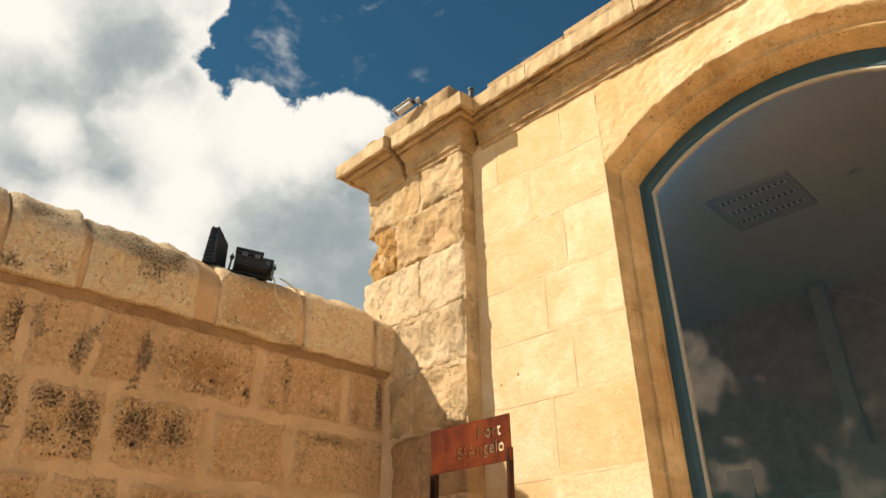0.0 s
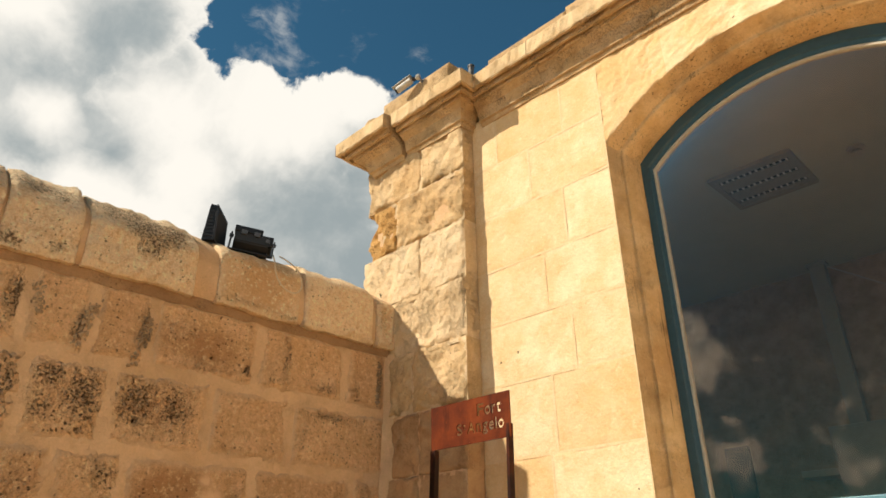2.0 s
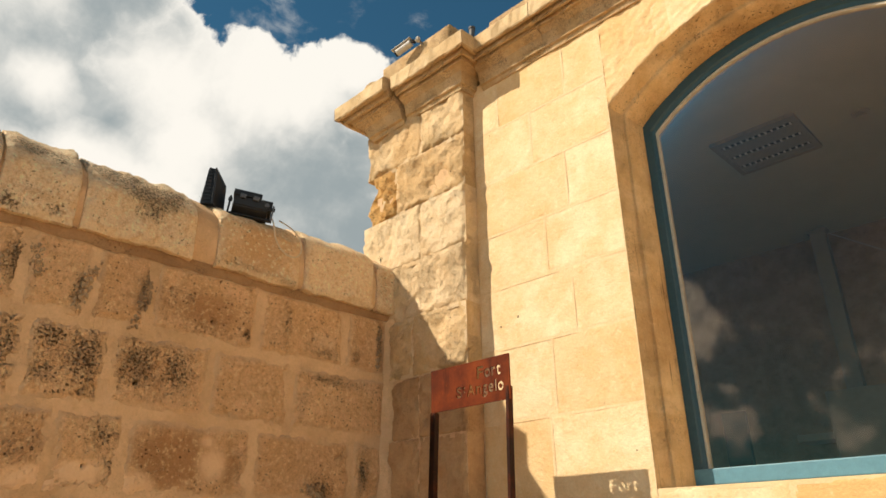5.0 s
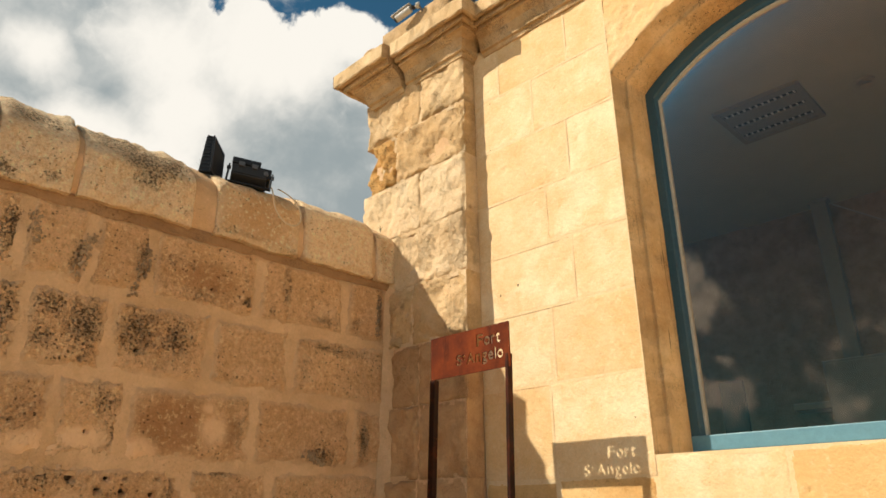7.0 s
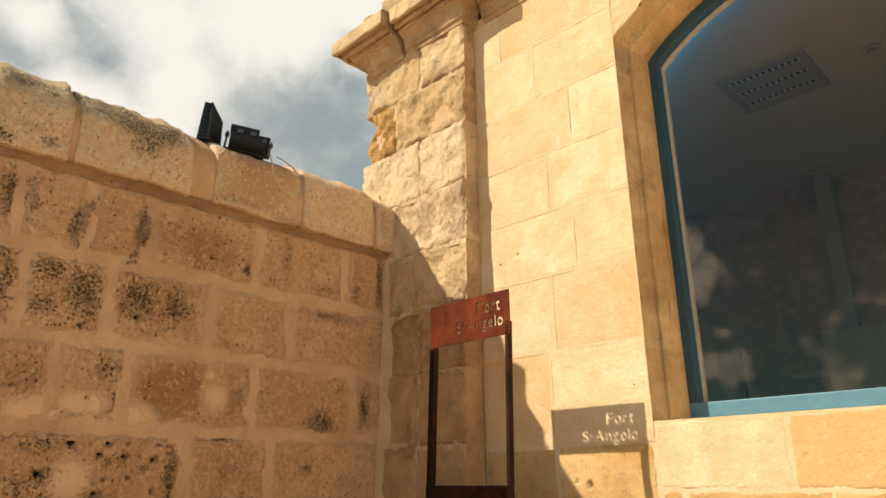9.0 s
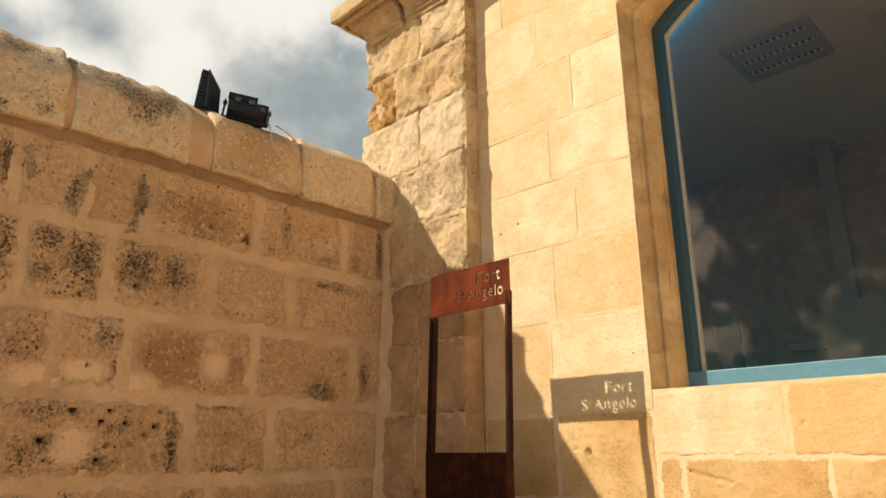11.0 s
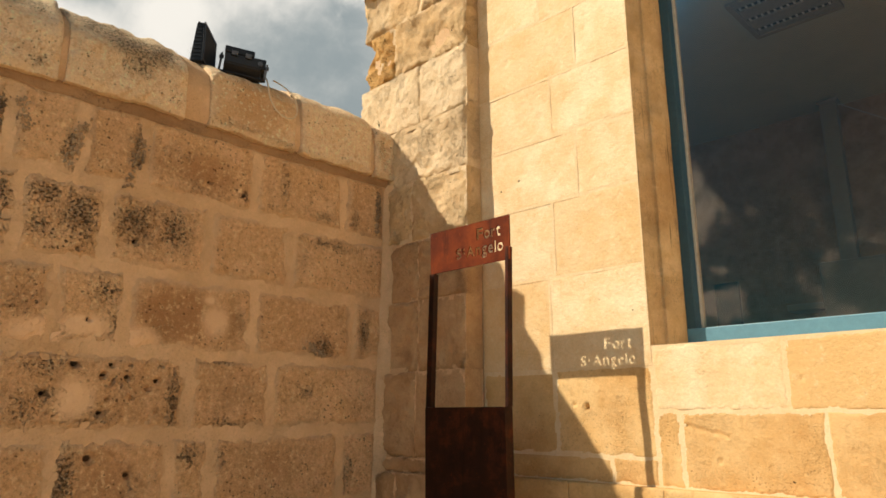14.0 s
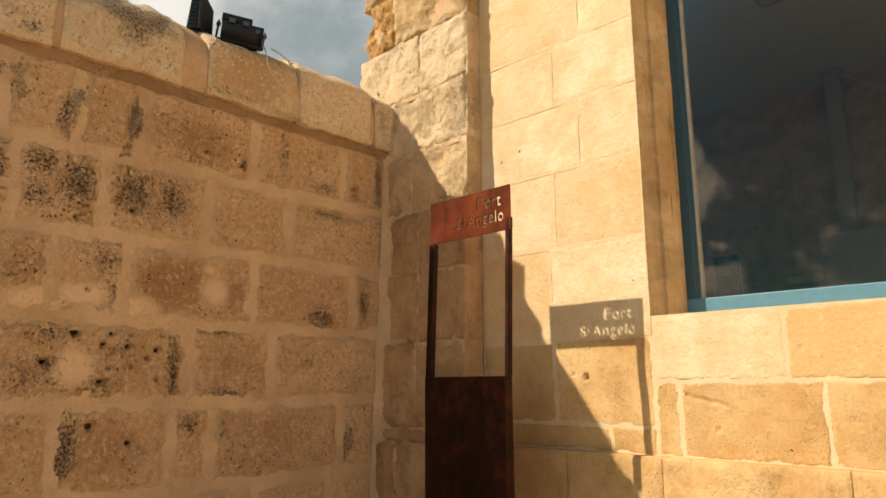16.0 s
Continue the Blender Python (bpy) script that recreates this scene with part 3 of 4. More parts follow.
for z0, z1, joints in COURSES:
    low = z0 < 1.6 and z1 < 1.81
    gap = 0.009 if low else GAP
    for x0, x1 in zip(joints, joints[1:]):
        seed += 1
        if x1 - x0 > 0.1:
            joint_ring(wall, M_POINT, x0, x1, z0, z1, 0.022 if low else 0.008, lambda a, z: (a, FRONT + (0.0005 if low else -0.0024), z))
        warm = low and (z0 < 1.4 or x0 < -2.3)
        me = stone(x1 - x0 - gap, z1 - z0 - gap, 0.10, seed, M_HONEY if warm else M_WALL, rough=0.004, freq=3.0,
                   edge=0.011 if low else 0.012, wander=0.007 if low else 0.010, sink=0.005 if low else 0.0024, cell=0.010 if low and -2.5 < x0 < 0 else 0.02,
                   hollows=[(hx - x0 - gap / 2, hz - z0 - gap / 2, hr * (1.0 if low else 0.8), hd * (1.3 if low else 0.6)) for hx, hz, hr, hd in WALL_HOLES])
        child("block", me, wall, pose(x0 + gap / 2, FRONT - 0.0015 + random.uniform(-0.001, 0.001), z0 + gap / 2))


def over_arch(x0, x1, seed):
    """A stone over the arch: its lower edge follows the curve, ragged."""
    nx, nz = max(6, int((x1 - x0) / 0.012)), 40
    verts, faces = [], []
    for j in range(nz + 1):
        for i in range(nx + 1):
            x = x0 + (x1 - x0) * i / nx
            zb = arch_z(max(JAMB_L, min(JAMB_R, x))) + 0.010 * relief((x * 14, 0.3), 9, 4)
            z = zb + (EAVES + 0.04 - zb) * j / nz
            k = smooth01((z - zb) / 0.010)
            y = 0.005 * (1 - k) - k * (0.007 * relief((x * 7, z * 7), 31) + 0.006 * relief((x * 24, z * 24), 57, 3))
            verts.append((x, FRONT + y, z))
    for j in range(nz):
        for i in range(nx):
            a = j * (nx + 1) + i
            faces.append((a, a + 1, a + nx + 2, a + nx + 1))
    n0 = len(verts)
    for i in range(nx + 1):
        x, y, z = verts[i]
        verts.append((x, FRONT + 0.04, z))
    for i in range(nx):
        faces.append((i + 1, i, n0 + i, n0 + i + 1))
    return mesh_of("arch_block", verts, faces, M_WALL, True)


for x0, x1 in ((JAMB_L, -1.33), (-1.33, -0.93), (-0.93, -0.56), (-0.56, JAMB_R)):
    seed += 1
    child("arch_block", over_arch(x0, x1, seed), wall)

# projecting plinth under the front and the pilaster
PLINTH = [(-2.90, -2.30), (-2.30, -1.755), (-1.755, -0.95), (-0.95, -0.15), (-0.15, 0.65), (0.65, 1.4)]
for x0, x1 in PLINTH:
    for z0, z1 in ((0.66, 1.117), (0.0, 0.66)):
        seed += 1
        me = stone(x1 - x0 - GAP, z1 - z0 - GAP, 0.12, seed, M_HONEY, rough=0.005, freq=3.0, edge=0.018, wander=0.012, sink=0.007, cell=0.02)
        child("plinth_block", me, wall, pose(x0 + GAP / 2, FRONT - 0.06, z0 + GAP + 0.0015))

# ---- the window: stone reveal, blue frame, bead, pane ----
window = structure("window_1", "arched window with a blue painted frame and dark reflecting glass", "window")


def arch_path(off, z_low, n=40):
    """Points along the opening's edge, moved inwards by off: up the left side, over the arch, down the right."""
    xl, xr, r = JAMB_L + off, JAMB_R - off, ARCH_R - off * 1.36
    pts = [(xl, z_low + (arch_z(xl, r) - z_low) * i / 12) for i in range(12)]
    pts += [(xl + (xr - xl) * i / n, arch_z(xl + (xr - xl) * i / n, r)) for i in range(n + 1)]
    pts += [(xr, arch_z(xr, r) + (z_low - arch_z(xr, r)) * i / 12) for i in range(1, 13)]
    return pts


def sweep(profile, z_low, lo, hi, wear=0.0, seed=0):
    """Strip along the opening for a profile of (off, y), between two steps of the path."""
    paths = [arch_path(o, z_low) for o, y in profile]
    verts, faces = [], []
    n = len(profile)
    for i in range(lo, hi + 1):
        for (o, y), pts in zip(profile, paths):
            x, z = pts[i]
            dy = wear * relief((z * 5 + x * 5, o * 30), seed, 3) if wear else 0
            verts.append((x + dy * (0.7 if i < 12 else 0.0), y + dy * 0.5, z - (dy if 12 < i < 52 else 0)))
    for i in range(hi - lo):
        for j in range(n - 1):
            a = i * n + j
            faces.append((a, a + 1, a + n + 1, a + n))
    return verts, faces


REVEAL = [(0.0, FRONT - 0.001), (0.004, FRONT + 0.004), (0.012, FRONT + 0.03), (0.030, FRONT + 0.085), (0.040, FRONT + 0.098), (0.048, FRONT + 0.090), (0.056, FRONT + 0.095), (0.066, FRONT + 0.13), (0.082, FRONT + 0.20), (0.088, FRONT + 0.32)]
for k, (lo, hi) in enumerate(((0, 2), (2, 4), (4, 6), (6, 9), (9, 12), (12, 22), (22, 34), (34, 43), (43, 52), (52, 64))):
    v, f = sweep(REVEAL, SILL, lo, hi, 0.006, 3)
    child("jamb_stone" if hi <= 12 or lo >= 52 else "voussoir", mesh_of("reveal", v, f, M_JAMB, True), window)
FRAME_Y = FRONT + 0.25
for lo, hi, nm in ((0, 12, "frame_stile"), (12, 52, "frame_head"), (52, 64, "frame_stile")):
    v, f = sweep([(0.084, FRAME_Y + 0.06), (0.084, FRAME_Y), (0.130, FRAME_Y), (0.136, FRAME_Y + 0.012), (0.152, FRAME_Y + 0.016), (0.156, FRAME_Y + 0.045)], SILL, lo, hi)
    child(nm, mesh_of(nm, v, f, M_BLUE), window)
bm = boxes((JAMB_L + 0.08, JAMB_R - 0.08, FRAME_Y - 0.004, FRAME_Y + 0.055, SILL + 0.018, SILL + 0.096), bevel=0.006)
part("frame_sill", bm, M_RAIL, window, "bottom rail in light blue, lightened for the sun on it")
v, f = sweep([(0.152, FRAME_Y + 0.022), (0.163, FRAME_Y + 0.022), (0.167, FRAME_Y + 0.05)], SILL + 0.09, 0, 64)
child("bead", mesh_of("bead", v, f, M_BEAD), window, None, "cream glazing bead")
pts = arch_path(0.148, SILL + 0.085)
pane = child("pane", mesh_of("pane", [(x, FRAME_Y + 0.036, z) for x, z in pts], [tuple(range(len(pts)))], M_GLASS), window, None, "clear reflecting glass")
pane.visible_shadow = False
bm = boxes((JAMB_L - 0.002, JAMB_R + 0.002, FRONT + 0.0035, FRONT + 0.52, SILL - 0.06, SILL), bevel=0.003)
part("sill", bm, M_WALL, window, "sunlit limestone sill")
v, f = sweep([(0.165, FRAME_Y + 0.052), (0.10, FRAME_Y + 0.08), (0.06, FRONT + 0.5)], SILL, 0, 64)
child("inner_reveal", mesh_of("inner_reveal", v, f, M_JAMB), window)

# ---- pilaster at the building's corner ----
pilaster = structure("pilaster", "rough rock-faced limestone corner pilaster", "pilaster")
part("core", boxes((-3.88, -2.925, PIL + 0.02, FRONT + 0.4, 0, EAVES + 0.1)), M_MORTAR, pilaster)
P_L, P_R = -3.99, -2.908
ragged = lambda s, a: (lambda z: a * relief((z * 5, 0.2), s, 4))
PCOURSES = [  # z0, z1, joints, material, relief, forward shift
    (4.335, 4.755, (P_L, -3.36, P_R), M_ROCK, 0.022, 0.0), (3.905, 4.335, (P_L + 0.06, -3.63, P_R), M_ROCK, 0.026, 0.0),
    (3.455, 3.905, (P_L - 0.02, -3.36, P_R), M_PALE_ROCK, 0.014, 0.005), (3.03, 3.455, (P_L, P_R), M_PALE_ROCK, 0.024, 0.012),
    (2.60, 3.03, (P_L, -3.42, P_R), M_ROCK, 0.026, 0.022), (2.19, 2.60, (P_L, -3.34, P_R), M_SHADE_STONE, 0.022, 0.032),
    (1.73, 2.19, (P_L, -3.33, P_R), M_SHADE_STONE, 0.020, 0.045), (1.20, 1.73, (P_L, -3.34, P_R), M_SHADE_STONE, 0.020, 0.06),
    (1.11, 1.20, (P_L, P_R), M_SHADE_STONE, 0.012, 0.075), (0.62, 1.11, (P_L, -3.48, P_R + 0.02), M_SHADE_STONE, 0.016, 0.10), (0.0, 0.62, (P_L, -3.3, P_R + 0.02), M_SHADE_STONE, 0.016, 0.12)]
for z0, z1, joints, mat, rough, fwd in PCOURSES:
    for x0, x1 in zip(joints, joints[1:]):
        seed += 1
        first = x0 == joints[0] and len(joints) > 1
        eaten = 3.9 < z0 < 4.0 and first
        joint_ring(pilaster, M_MORTAR if z0 < 2.5 else M_PALE_ROCK, x0 + (0.13 if first else 0.0), x1, z0, z1, 0.030, lambda a, z: (a, PIL - fwd + 0.0105, z))
        me = stone(x1 - x0 - GAP, z1 - z0 - GAP, 0.16, seed, M_ORANGE if eaten else mat, proud=0.0, rough=rough * (1.5 if eaten else 1.0), freq=7.0 if eaten else 4.4,
                   edge=0.022, wander=0.016, sink=0.012, cell=0.013, crag=rough * 0.75, left=ragged(seed, 0.10 if eaten else 0.035) if first else None)
        child("block", me, pilaster, pose(x0 + GAP / 2, PIL - fwd, z0 + GAP / 2))

# ---- the rest of the building: end wall, back, roof, room ----
shell = structure("wall_end", "limestone end and rear walls of the building", "wall")
part("end", boxes((-3.90, -3.50, FRONT + 0.4, 7.6, 0, EAVES + 0.1)), M_ROCK, shell)
part("rear", boxes((-3.50, 4.2, 7.2, 7.6, 0, EAVES + 0.1)), M_ROOMSTONE, shell)
part("side", boxes((2.6, 3.0, FRONT + 0.5, 7.2, 0, EAVES + 0.1)), M_PLASTER, shell)
part("inner_face", boxes((-3.50, -3.44, FRONT + 0.5, 7.2, 0, 4.4)), M_PLASTER, shell)
bm = boxes((-3.6, 3.0, FRONT + 0.45, 7.3, 4.36, 4.5))
ceiling = part("ceiling", bm, M_CEILING, None)
tagged(ceiling, "pale painted ceiling of the room", "ceiling", kind="structure")
floor = part("floor", boxes((-3.5, 2.6, FRONT + 0.5, 7.2, 0.7, 0.8)), M_PLASTER, None)
tagged(floor, "grey floor of the room", "floor", kind="structure")
roof = part("roof", boxes((-3.9, 4.2, FRONT + 0.02, 7.6, EAVES + 0.1, EAVES + 0.28)), M_PAVE, None)
tagged(roof, "flat stone roof behind the cornice", "roof", kind="structure")


# ---- cornice ----
cornice = structure("cornice", "weathered moulded limestone cornice", "cornice")
# (projection, height) from the wall upwards
PROFILE = [(-0.02, 4.69), (0.014, 4.69), (0.020, 4.722), (0.038, 4.728), (0.042, 4.765), (0.060, 4.815), (0.095, 4.846), (0.112, 4.850), (0.113, 4.864), (0.117, 4.886), (0.134, 4.886), (0.136, 4.868), (0.150, 4.870),
           (0.152, 4.884), (0.156, 4.916), (0.174, 4.916), (0.178, 4.897), (0.194, 4.899), (0.201, 4.910), (0.203, 5.02), (0.196, 5.032), (-0.02, 5.055)]


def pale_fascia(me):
    """Gives the upper face of the cornice a paler, sunlit tone than the shaded moulding under it."""
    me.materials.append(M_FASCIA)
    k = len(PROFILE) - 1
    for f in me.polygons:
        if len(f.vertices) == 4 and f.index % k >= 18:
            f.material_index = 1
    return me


def moulding(x0, x1, y, seed, grow=1.0, wear=0.006, cap_l=False, cap_r=False, mitre_l=False, mitre_r=False, dz=0.0):
    """A length of the cornice; a mitred end runs out with the projection, for the return."""
    n = max(3, int((x1 - x0) / 0.03))
    verts, faces, k = [], [], len(PROFILE)
    for i in range(n + 1):
        for j, (p, z) in enumerate(PROFILE):
            a = x0 - (p * grow if mitre_l else 0)
            b = x1 + (p * grow if mitre_r else 0)
            x = a + (b - a) * i / n
            w = wear * relief((x * 9, z * 22), seed, 4) * (1.6 if 7 <= j <= 21 else 0.7)
            verts.append((x, y - p * grow + w, z + dz + w * 0.6))
    for i in range(n):
        for j in range(k - 1):
            a = i * k + j
            faces.append((a, a + k, a + k + 1, a + 1))
    for cap, i in ((cap_l, 0), (cap_r, n)):
        if cap:
            ring = [i * k + j for j in range(k)]
            faces.append(tuple(ring if i == 0 else ring[::-1]))
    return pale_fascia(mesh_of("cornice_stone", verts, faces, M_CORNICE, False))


def side_moulding(x, side, y0, y1, seed, grow=1.0, wear=0.006, dz=0.0):
    """The return of the cornice along y, mitred to the front length at its near end."""
    n = max(3, int((y1 - y0) / 0.04))
    verts, faces, k = [], [], len(PROFILE)
    for i in range(n + 1):
        for j, (p, z) in enumerate(PROFILE):
            a = y0 - p * grow
            y = a + (y1 - a) * i / n
            w = wear * relief((y * 9, z * 22), seed, 4) * (i > 0)
            verts.append((x + side * p * grow + w, y, z + dz + w * 0.6))
    for i in range(n):
        for j in range(k - 1):
            a = i * k + j
            f = (a, a + 1, a + k + 1, a + k)
            faces.append(f if side < 0 else f[::-1])
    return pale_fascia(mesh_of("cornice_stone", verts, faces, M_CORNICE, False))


for x0, x1 in ((-2.80, -2.20), (-2.197, -1.33), (-1.327, -0.55), (-0.547, 0.3), (0.303, 1.3)):
    seed += 1
    child("cornice_stone", moulding(x0, x1, FRONT, seed, wear=0.011), cornice)
seed += 1
child("cornice_stone", moulding(-3.49, P_R, PIL, seed, 1.0, 0.010, cap_l=True, mitre_r=True), cornice)
child("cornice_stone", side_moulding(P_R, 1, PIL, FRONT, seed, 1.0, 0.010), cornice)
seed += 1
child("cornice_stone", moulding(-3.90, -3.525, PIL, seed, 1.28, 0.008, cap_r=True, mitre_l=True, dz=-0.008), cornice, None, "projecting corner stone of the cornice")
child("cornice_stone", side_moulding(-3.90, -1, PIL, 7.6, seed, 1.28, 0.008, dz=-0.008), cornice)
# blocking course and the raised stone over the pilaster
top_block = stone(0.80, 0.30, 0.5, 77, M_CORNICE, rough=0.012, edge=0.03, sink=0.02, cell=0.05)
child("blocking_stone", top_block, cornice, pose(-3.78, PIL - 0.06, 5.045))
for x0, x1, z1 in ((-2.62, -1.9, 5.16), (-1.897, -1.1, 5.19), (-1.097, -0.2, 5.19), (-0.197, 0.8, 5.19)):
    seed += 1
    child("blocking_stone", stone(x1 - x0, z1 - 5.03, 0.4, seed, M_CORNICE, rough=0.01, edge=0.02, sink=0.015, cell=0.06), cornice, pose(x0, FRONT - 0.13, 5.03))
knob = bmesh.new()
bmesh.ops.create_icosphere(knob, subdivisions=3, radius=0.075, matrix=Matrix.Translation((-3.75, PIL - 0.16, 5.05)) @ Matrix.Diagonal((1.3, 1.0, 0.9, 1)))
part("worn_stump", knob, M_CORNICE, cornice, smooth=True)

# ---- parapet wall on the shaded side ----
parapet = structure("wall_parapet", "shaded weathered limestone parapet wall with smeared mortar joints", "wall")
Y0, Y1 = -0.25, 3.13
part("core", boxes((PARAPET - 0.55, PARAPET - 0.05, Y0, Y1 + 0.06, 0, 3.30)), M_MORTAR, parapet)
LROWS = [
    (2.63, 3.07, (-0.25, 0.25, 0.80, 1.115, 1.43, 2.095, 2.76, 3.13)), (2.205, 2.62, (-0.25, 0.3, 0.875, 1.27, 1.827, 2.36, 3.13)),
    (1.795, 2.195, (-0.25, 0.4, 1.067, 1.412, 2.137, 2.845, 3.12)), (1.385, 1.785, (-0.25, 0.3, 1.775, 2.272, 3.10)),
    (0.945, 1.375, (-0.25, 0.5, 1.15, 1.695, 1.925, 2.77, 3.08)), (0.48, 0.935, (-0.25, 0.4, 0.9, 1.5, 2.2, 2.7, 3.06)), (0.0, 0.47, (-0.25, 0.4, 1.1, 1.8, 2.5, 3.06))]
LG = 0.018
DRILLED = [(1.306, 1.276, 0.020), (1.439, 1.384, 0.018), (1.586, 1.380, 0.017), (1.496, 1.187, 0.015), (1.452, 1.658, 0.014), (1.601, 1.643, 0.014), (1.202, 1.718, 0.020), (1.072, 1.737, 0.014), (1.185, 1.765, 0.014), (1.804, 2.766, 0.010), (2.018, 2.732, 0.010), (0.836, 2.385, 0.018), (1.422, 2.353, 0.011), (0.927, 1.755, 0.016), (1.371, 1.718, 0.013)]
DRILLED += [(1.078, 1.575, 0.014), (1.337, 1.485, 0.013), (1.277, 1.435, 0.015), (1.338, 1.666, 0.011), (1.240, 1.930, 0.009)]
HOLE_SPOTS = [(y, z, r * 0.66, r * 0.58, 1.2) for y, z, r in DRILLED]
DRILLED += [(random.uniform(0.85, 1.72), random.uniform(1.42, 1.76), random.uniform(0.005, 0.009)) for _ in range(14)]
DRILLED += [(random.uniform(1.1, 2.9), random.uniform(1.0, 3.0), random.uniform(0.005, 0.008)) for _ in range(40)]
# decayed spots on the stones, course by course: y, z, half width, half height, amount
CRUST_A = [(0.76, 2.87, 0.06, 0.13, 1.0), (0.84, 2.85, 0.03, 0.12, 0.6), (1.09, 2.78, 0.055, 0.12, 1.0), (1.40, 2.84, 0.045, 0.13, 1.0), (1.60, 2.87, 0.14, 0.07, 0.45), (1.72, 2.72, 0.22, 0.06, 0.5), (2.03, 2.73, 0.03, 0.04, 0.9),
           (2.30, 2.82, 0.04, 0.12, 0.7), (2.62, 2.72, 0.14, 0.07, 0.55), (2.20, 2.75, 0.05, 0.10, 0.45), (2.86, 2.75, 0.06, 0.12, 0.6), (3.06, 2.82, 0.03, 0.15, 1.0)]
CRUST_B = [(0.80, 2.45, 0.05, 0.20, 0.8), (0.98, 2.52, 0.08, 0.06, 0.9), (1.15, 2.44, 0.10, 0.14, 0.9), (0.97, 2.36, 0.08, 0.07, 0.7), (1.18, 2.28, 0.08, 0.04, 0.6), (1.42, 2.45, 0.12, 0.13, 0.85), (1.62, 2.44, 0.12, 0.14, 0.75),
           (2.20, 2.50, 0.10, 0.04, 0.4), (2.65, 2.54, 0.30, 0.035, 0.75), (2.45, 2.40, 0.05, 0.10, 0.5), (2.75, 2.36, 0.15, 0.06, 0.35)]
CRUST_C = [(0.95, 2.00, 0.10, 0.10, 0.5), (1.30, 2.08, 0.08, 0.08, 0.7), (1.36, 1.93, 0.04, 0.12, 0.6), (1.20, 1.83, 0.12, 0.03, 0.5), (1.60, 1.90, 0.10, 0.08, 0.35), (2.05, 1.98, 0.05, 0.15, 0.5), (2.61, 1.86, 0.09, 0.07, 1.0),
           (2.50, 1.91, 0.07, 0.04, 0.5), (2.95, 1.99, 0.05, 0.13, 0.9)]
CRUST_D = [(1.08, 1.70, 0.15, 0.05, 0.65), (1.00, 1.50, 0.10, 0.10, 0.6), (1.10, 1.57, 0.06, 0.04, 0.8), (1.35, 1.47, 0.10, 0.05, 0.6), (1.69, 1.55, 0.035, 0.17, 0.95), (2.00, 1.42, 0.10, 0.035, 0.8), (2.12, 1.41, 0.12, 0.03, 0.7),
           (2.02, 1.60, 0.12, 0.12, 0.4), (1.95, 1.75, 0.15, 0.02, 0.7), (2.52, 1.60, 0.05, 0.04, 0.7), (2.50, 1.42, 0.06, 0.04, 0.5), (2.90, 1.50, 0.06, 0.10, 0.4), (1.45, 1.62, 0.12, 0.06, 0.35)]
CRUST_E = [(1.20, 1.16, 0.055, 0.16, 1.0), (1.80, 1.27, 0.08, 0.06, 0.75), (2.00, 1.28, 0.05, 0.08, 0.6), (2.84, 1.10, 0.05, 0.15, 0.7), (1.52, 1.12, 0.08, 0.10, 0.4), (2.40, 1.25, 0.12, 0.05, 0.4), (2.65, 1.08, 0.10, 0.06, 0.4)]
CRUST = CRUST_A + CRUST_B + CRUST_C + CRUST_D + CRUST_E
BROWN = [(1.75, 2.82, 0.30, 0.15, 0.75), (1.55, 2.43, 0.25, 0.17, 0.55), (1.68, 1.99, 0.22, 0.15, 1.1), (2.00, 1.98, 0.06, 0.15, 0.7), (1.40, 1.15, 0.22, 0.20, 0.6), (2.30, 1.15, 0.35, 0.20, 0.5), (1.07, 2.42, 0.16, 0.16, 0.45), (2.45, 2.80, 0.25, 0.15, 0.3),
         (0.95, 1.98, 0.10, 0.14, 0.5), (1.30, 1.58, 0.45, 0.15, 0.35), (2.02, 1.58, 0.20, 0.17, 0.45), (2.60, 1.95, 0.25, 0.12, 0.25)]
PLUGS = [(1.210, 1.555, 0.085, 0.080, 1.0), (1.225, 1.900, 0.110, 0.050, 1.0), (1.895, 1.975, 0.075, 0.080, 0.9), (1.49, 1.85, 0.09, 0.06, 1.0), (1.02, 1.86, 0.12, 0.06, 1.0), (1.86, 2.09, 0.04, 0.03, 0.8), (2.60, 2.78, 0.10, 0.06, 0.5)]


def spotted(spots, y0, z0):
    """Strength of the nearest spots at a stone's own (x, z)."""
    near = [s for s in spots if y0 - 0.5 < s[0] < y0 + 2.0 and z0 - 0.3 < s[1] < z0 + 0.8]

    def at(x, z):
        return max([0.0] + [a * max(0.0, 1.0 - 0.55 * math.hypot((x + y0 - y) / ry, (z + z0 - h) / rz)) for y, h, ry, rz, a in near])

    return at


for z0, z1, joints in LROWS:
    for y0, y1 in zip(joints, joints[1:]):
        joint_ring(parapet, M_MORTAR, y0, y1 + (0.06 if y1 == joints[-1] else 0), z0, z1, 0.060, lambda a, z: (PARAPET - 0.0035, a, z), 0.005)
        seed += 1
        seen = y1 > 0.5 and z0 > 0.9
        me = stone(y1 - y0 - LG, z1 - z0 - LG, 0.12, seed, M_OLD, proud=0.003, rough=0.010, freq=5.0, edge=0.05, wander=0.016, sink=0.006, cell=0.010 if seen else 0.06,
                   hollows=[(hy - y0 - LG / 2, hz - z0 - LG / 2, hr, 0.035) for hy, hz, hr in DRILLED],
                   fields=[(key, spotted(spots, y0 + LG / 2, z0 + LG / 2)) for key, spots in (("crust", CRUST), ("brown", BROWN), ("lime", PLUGS), ("hole", HOLE_SPOTS))])
        child("block", me, parapet, pose(PARAPET, y0 + LG / 2, z0 + LG / 2, 0, 0, 90))
# lime fillet in the corner with the pilaster
verts, faces = [], []
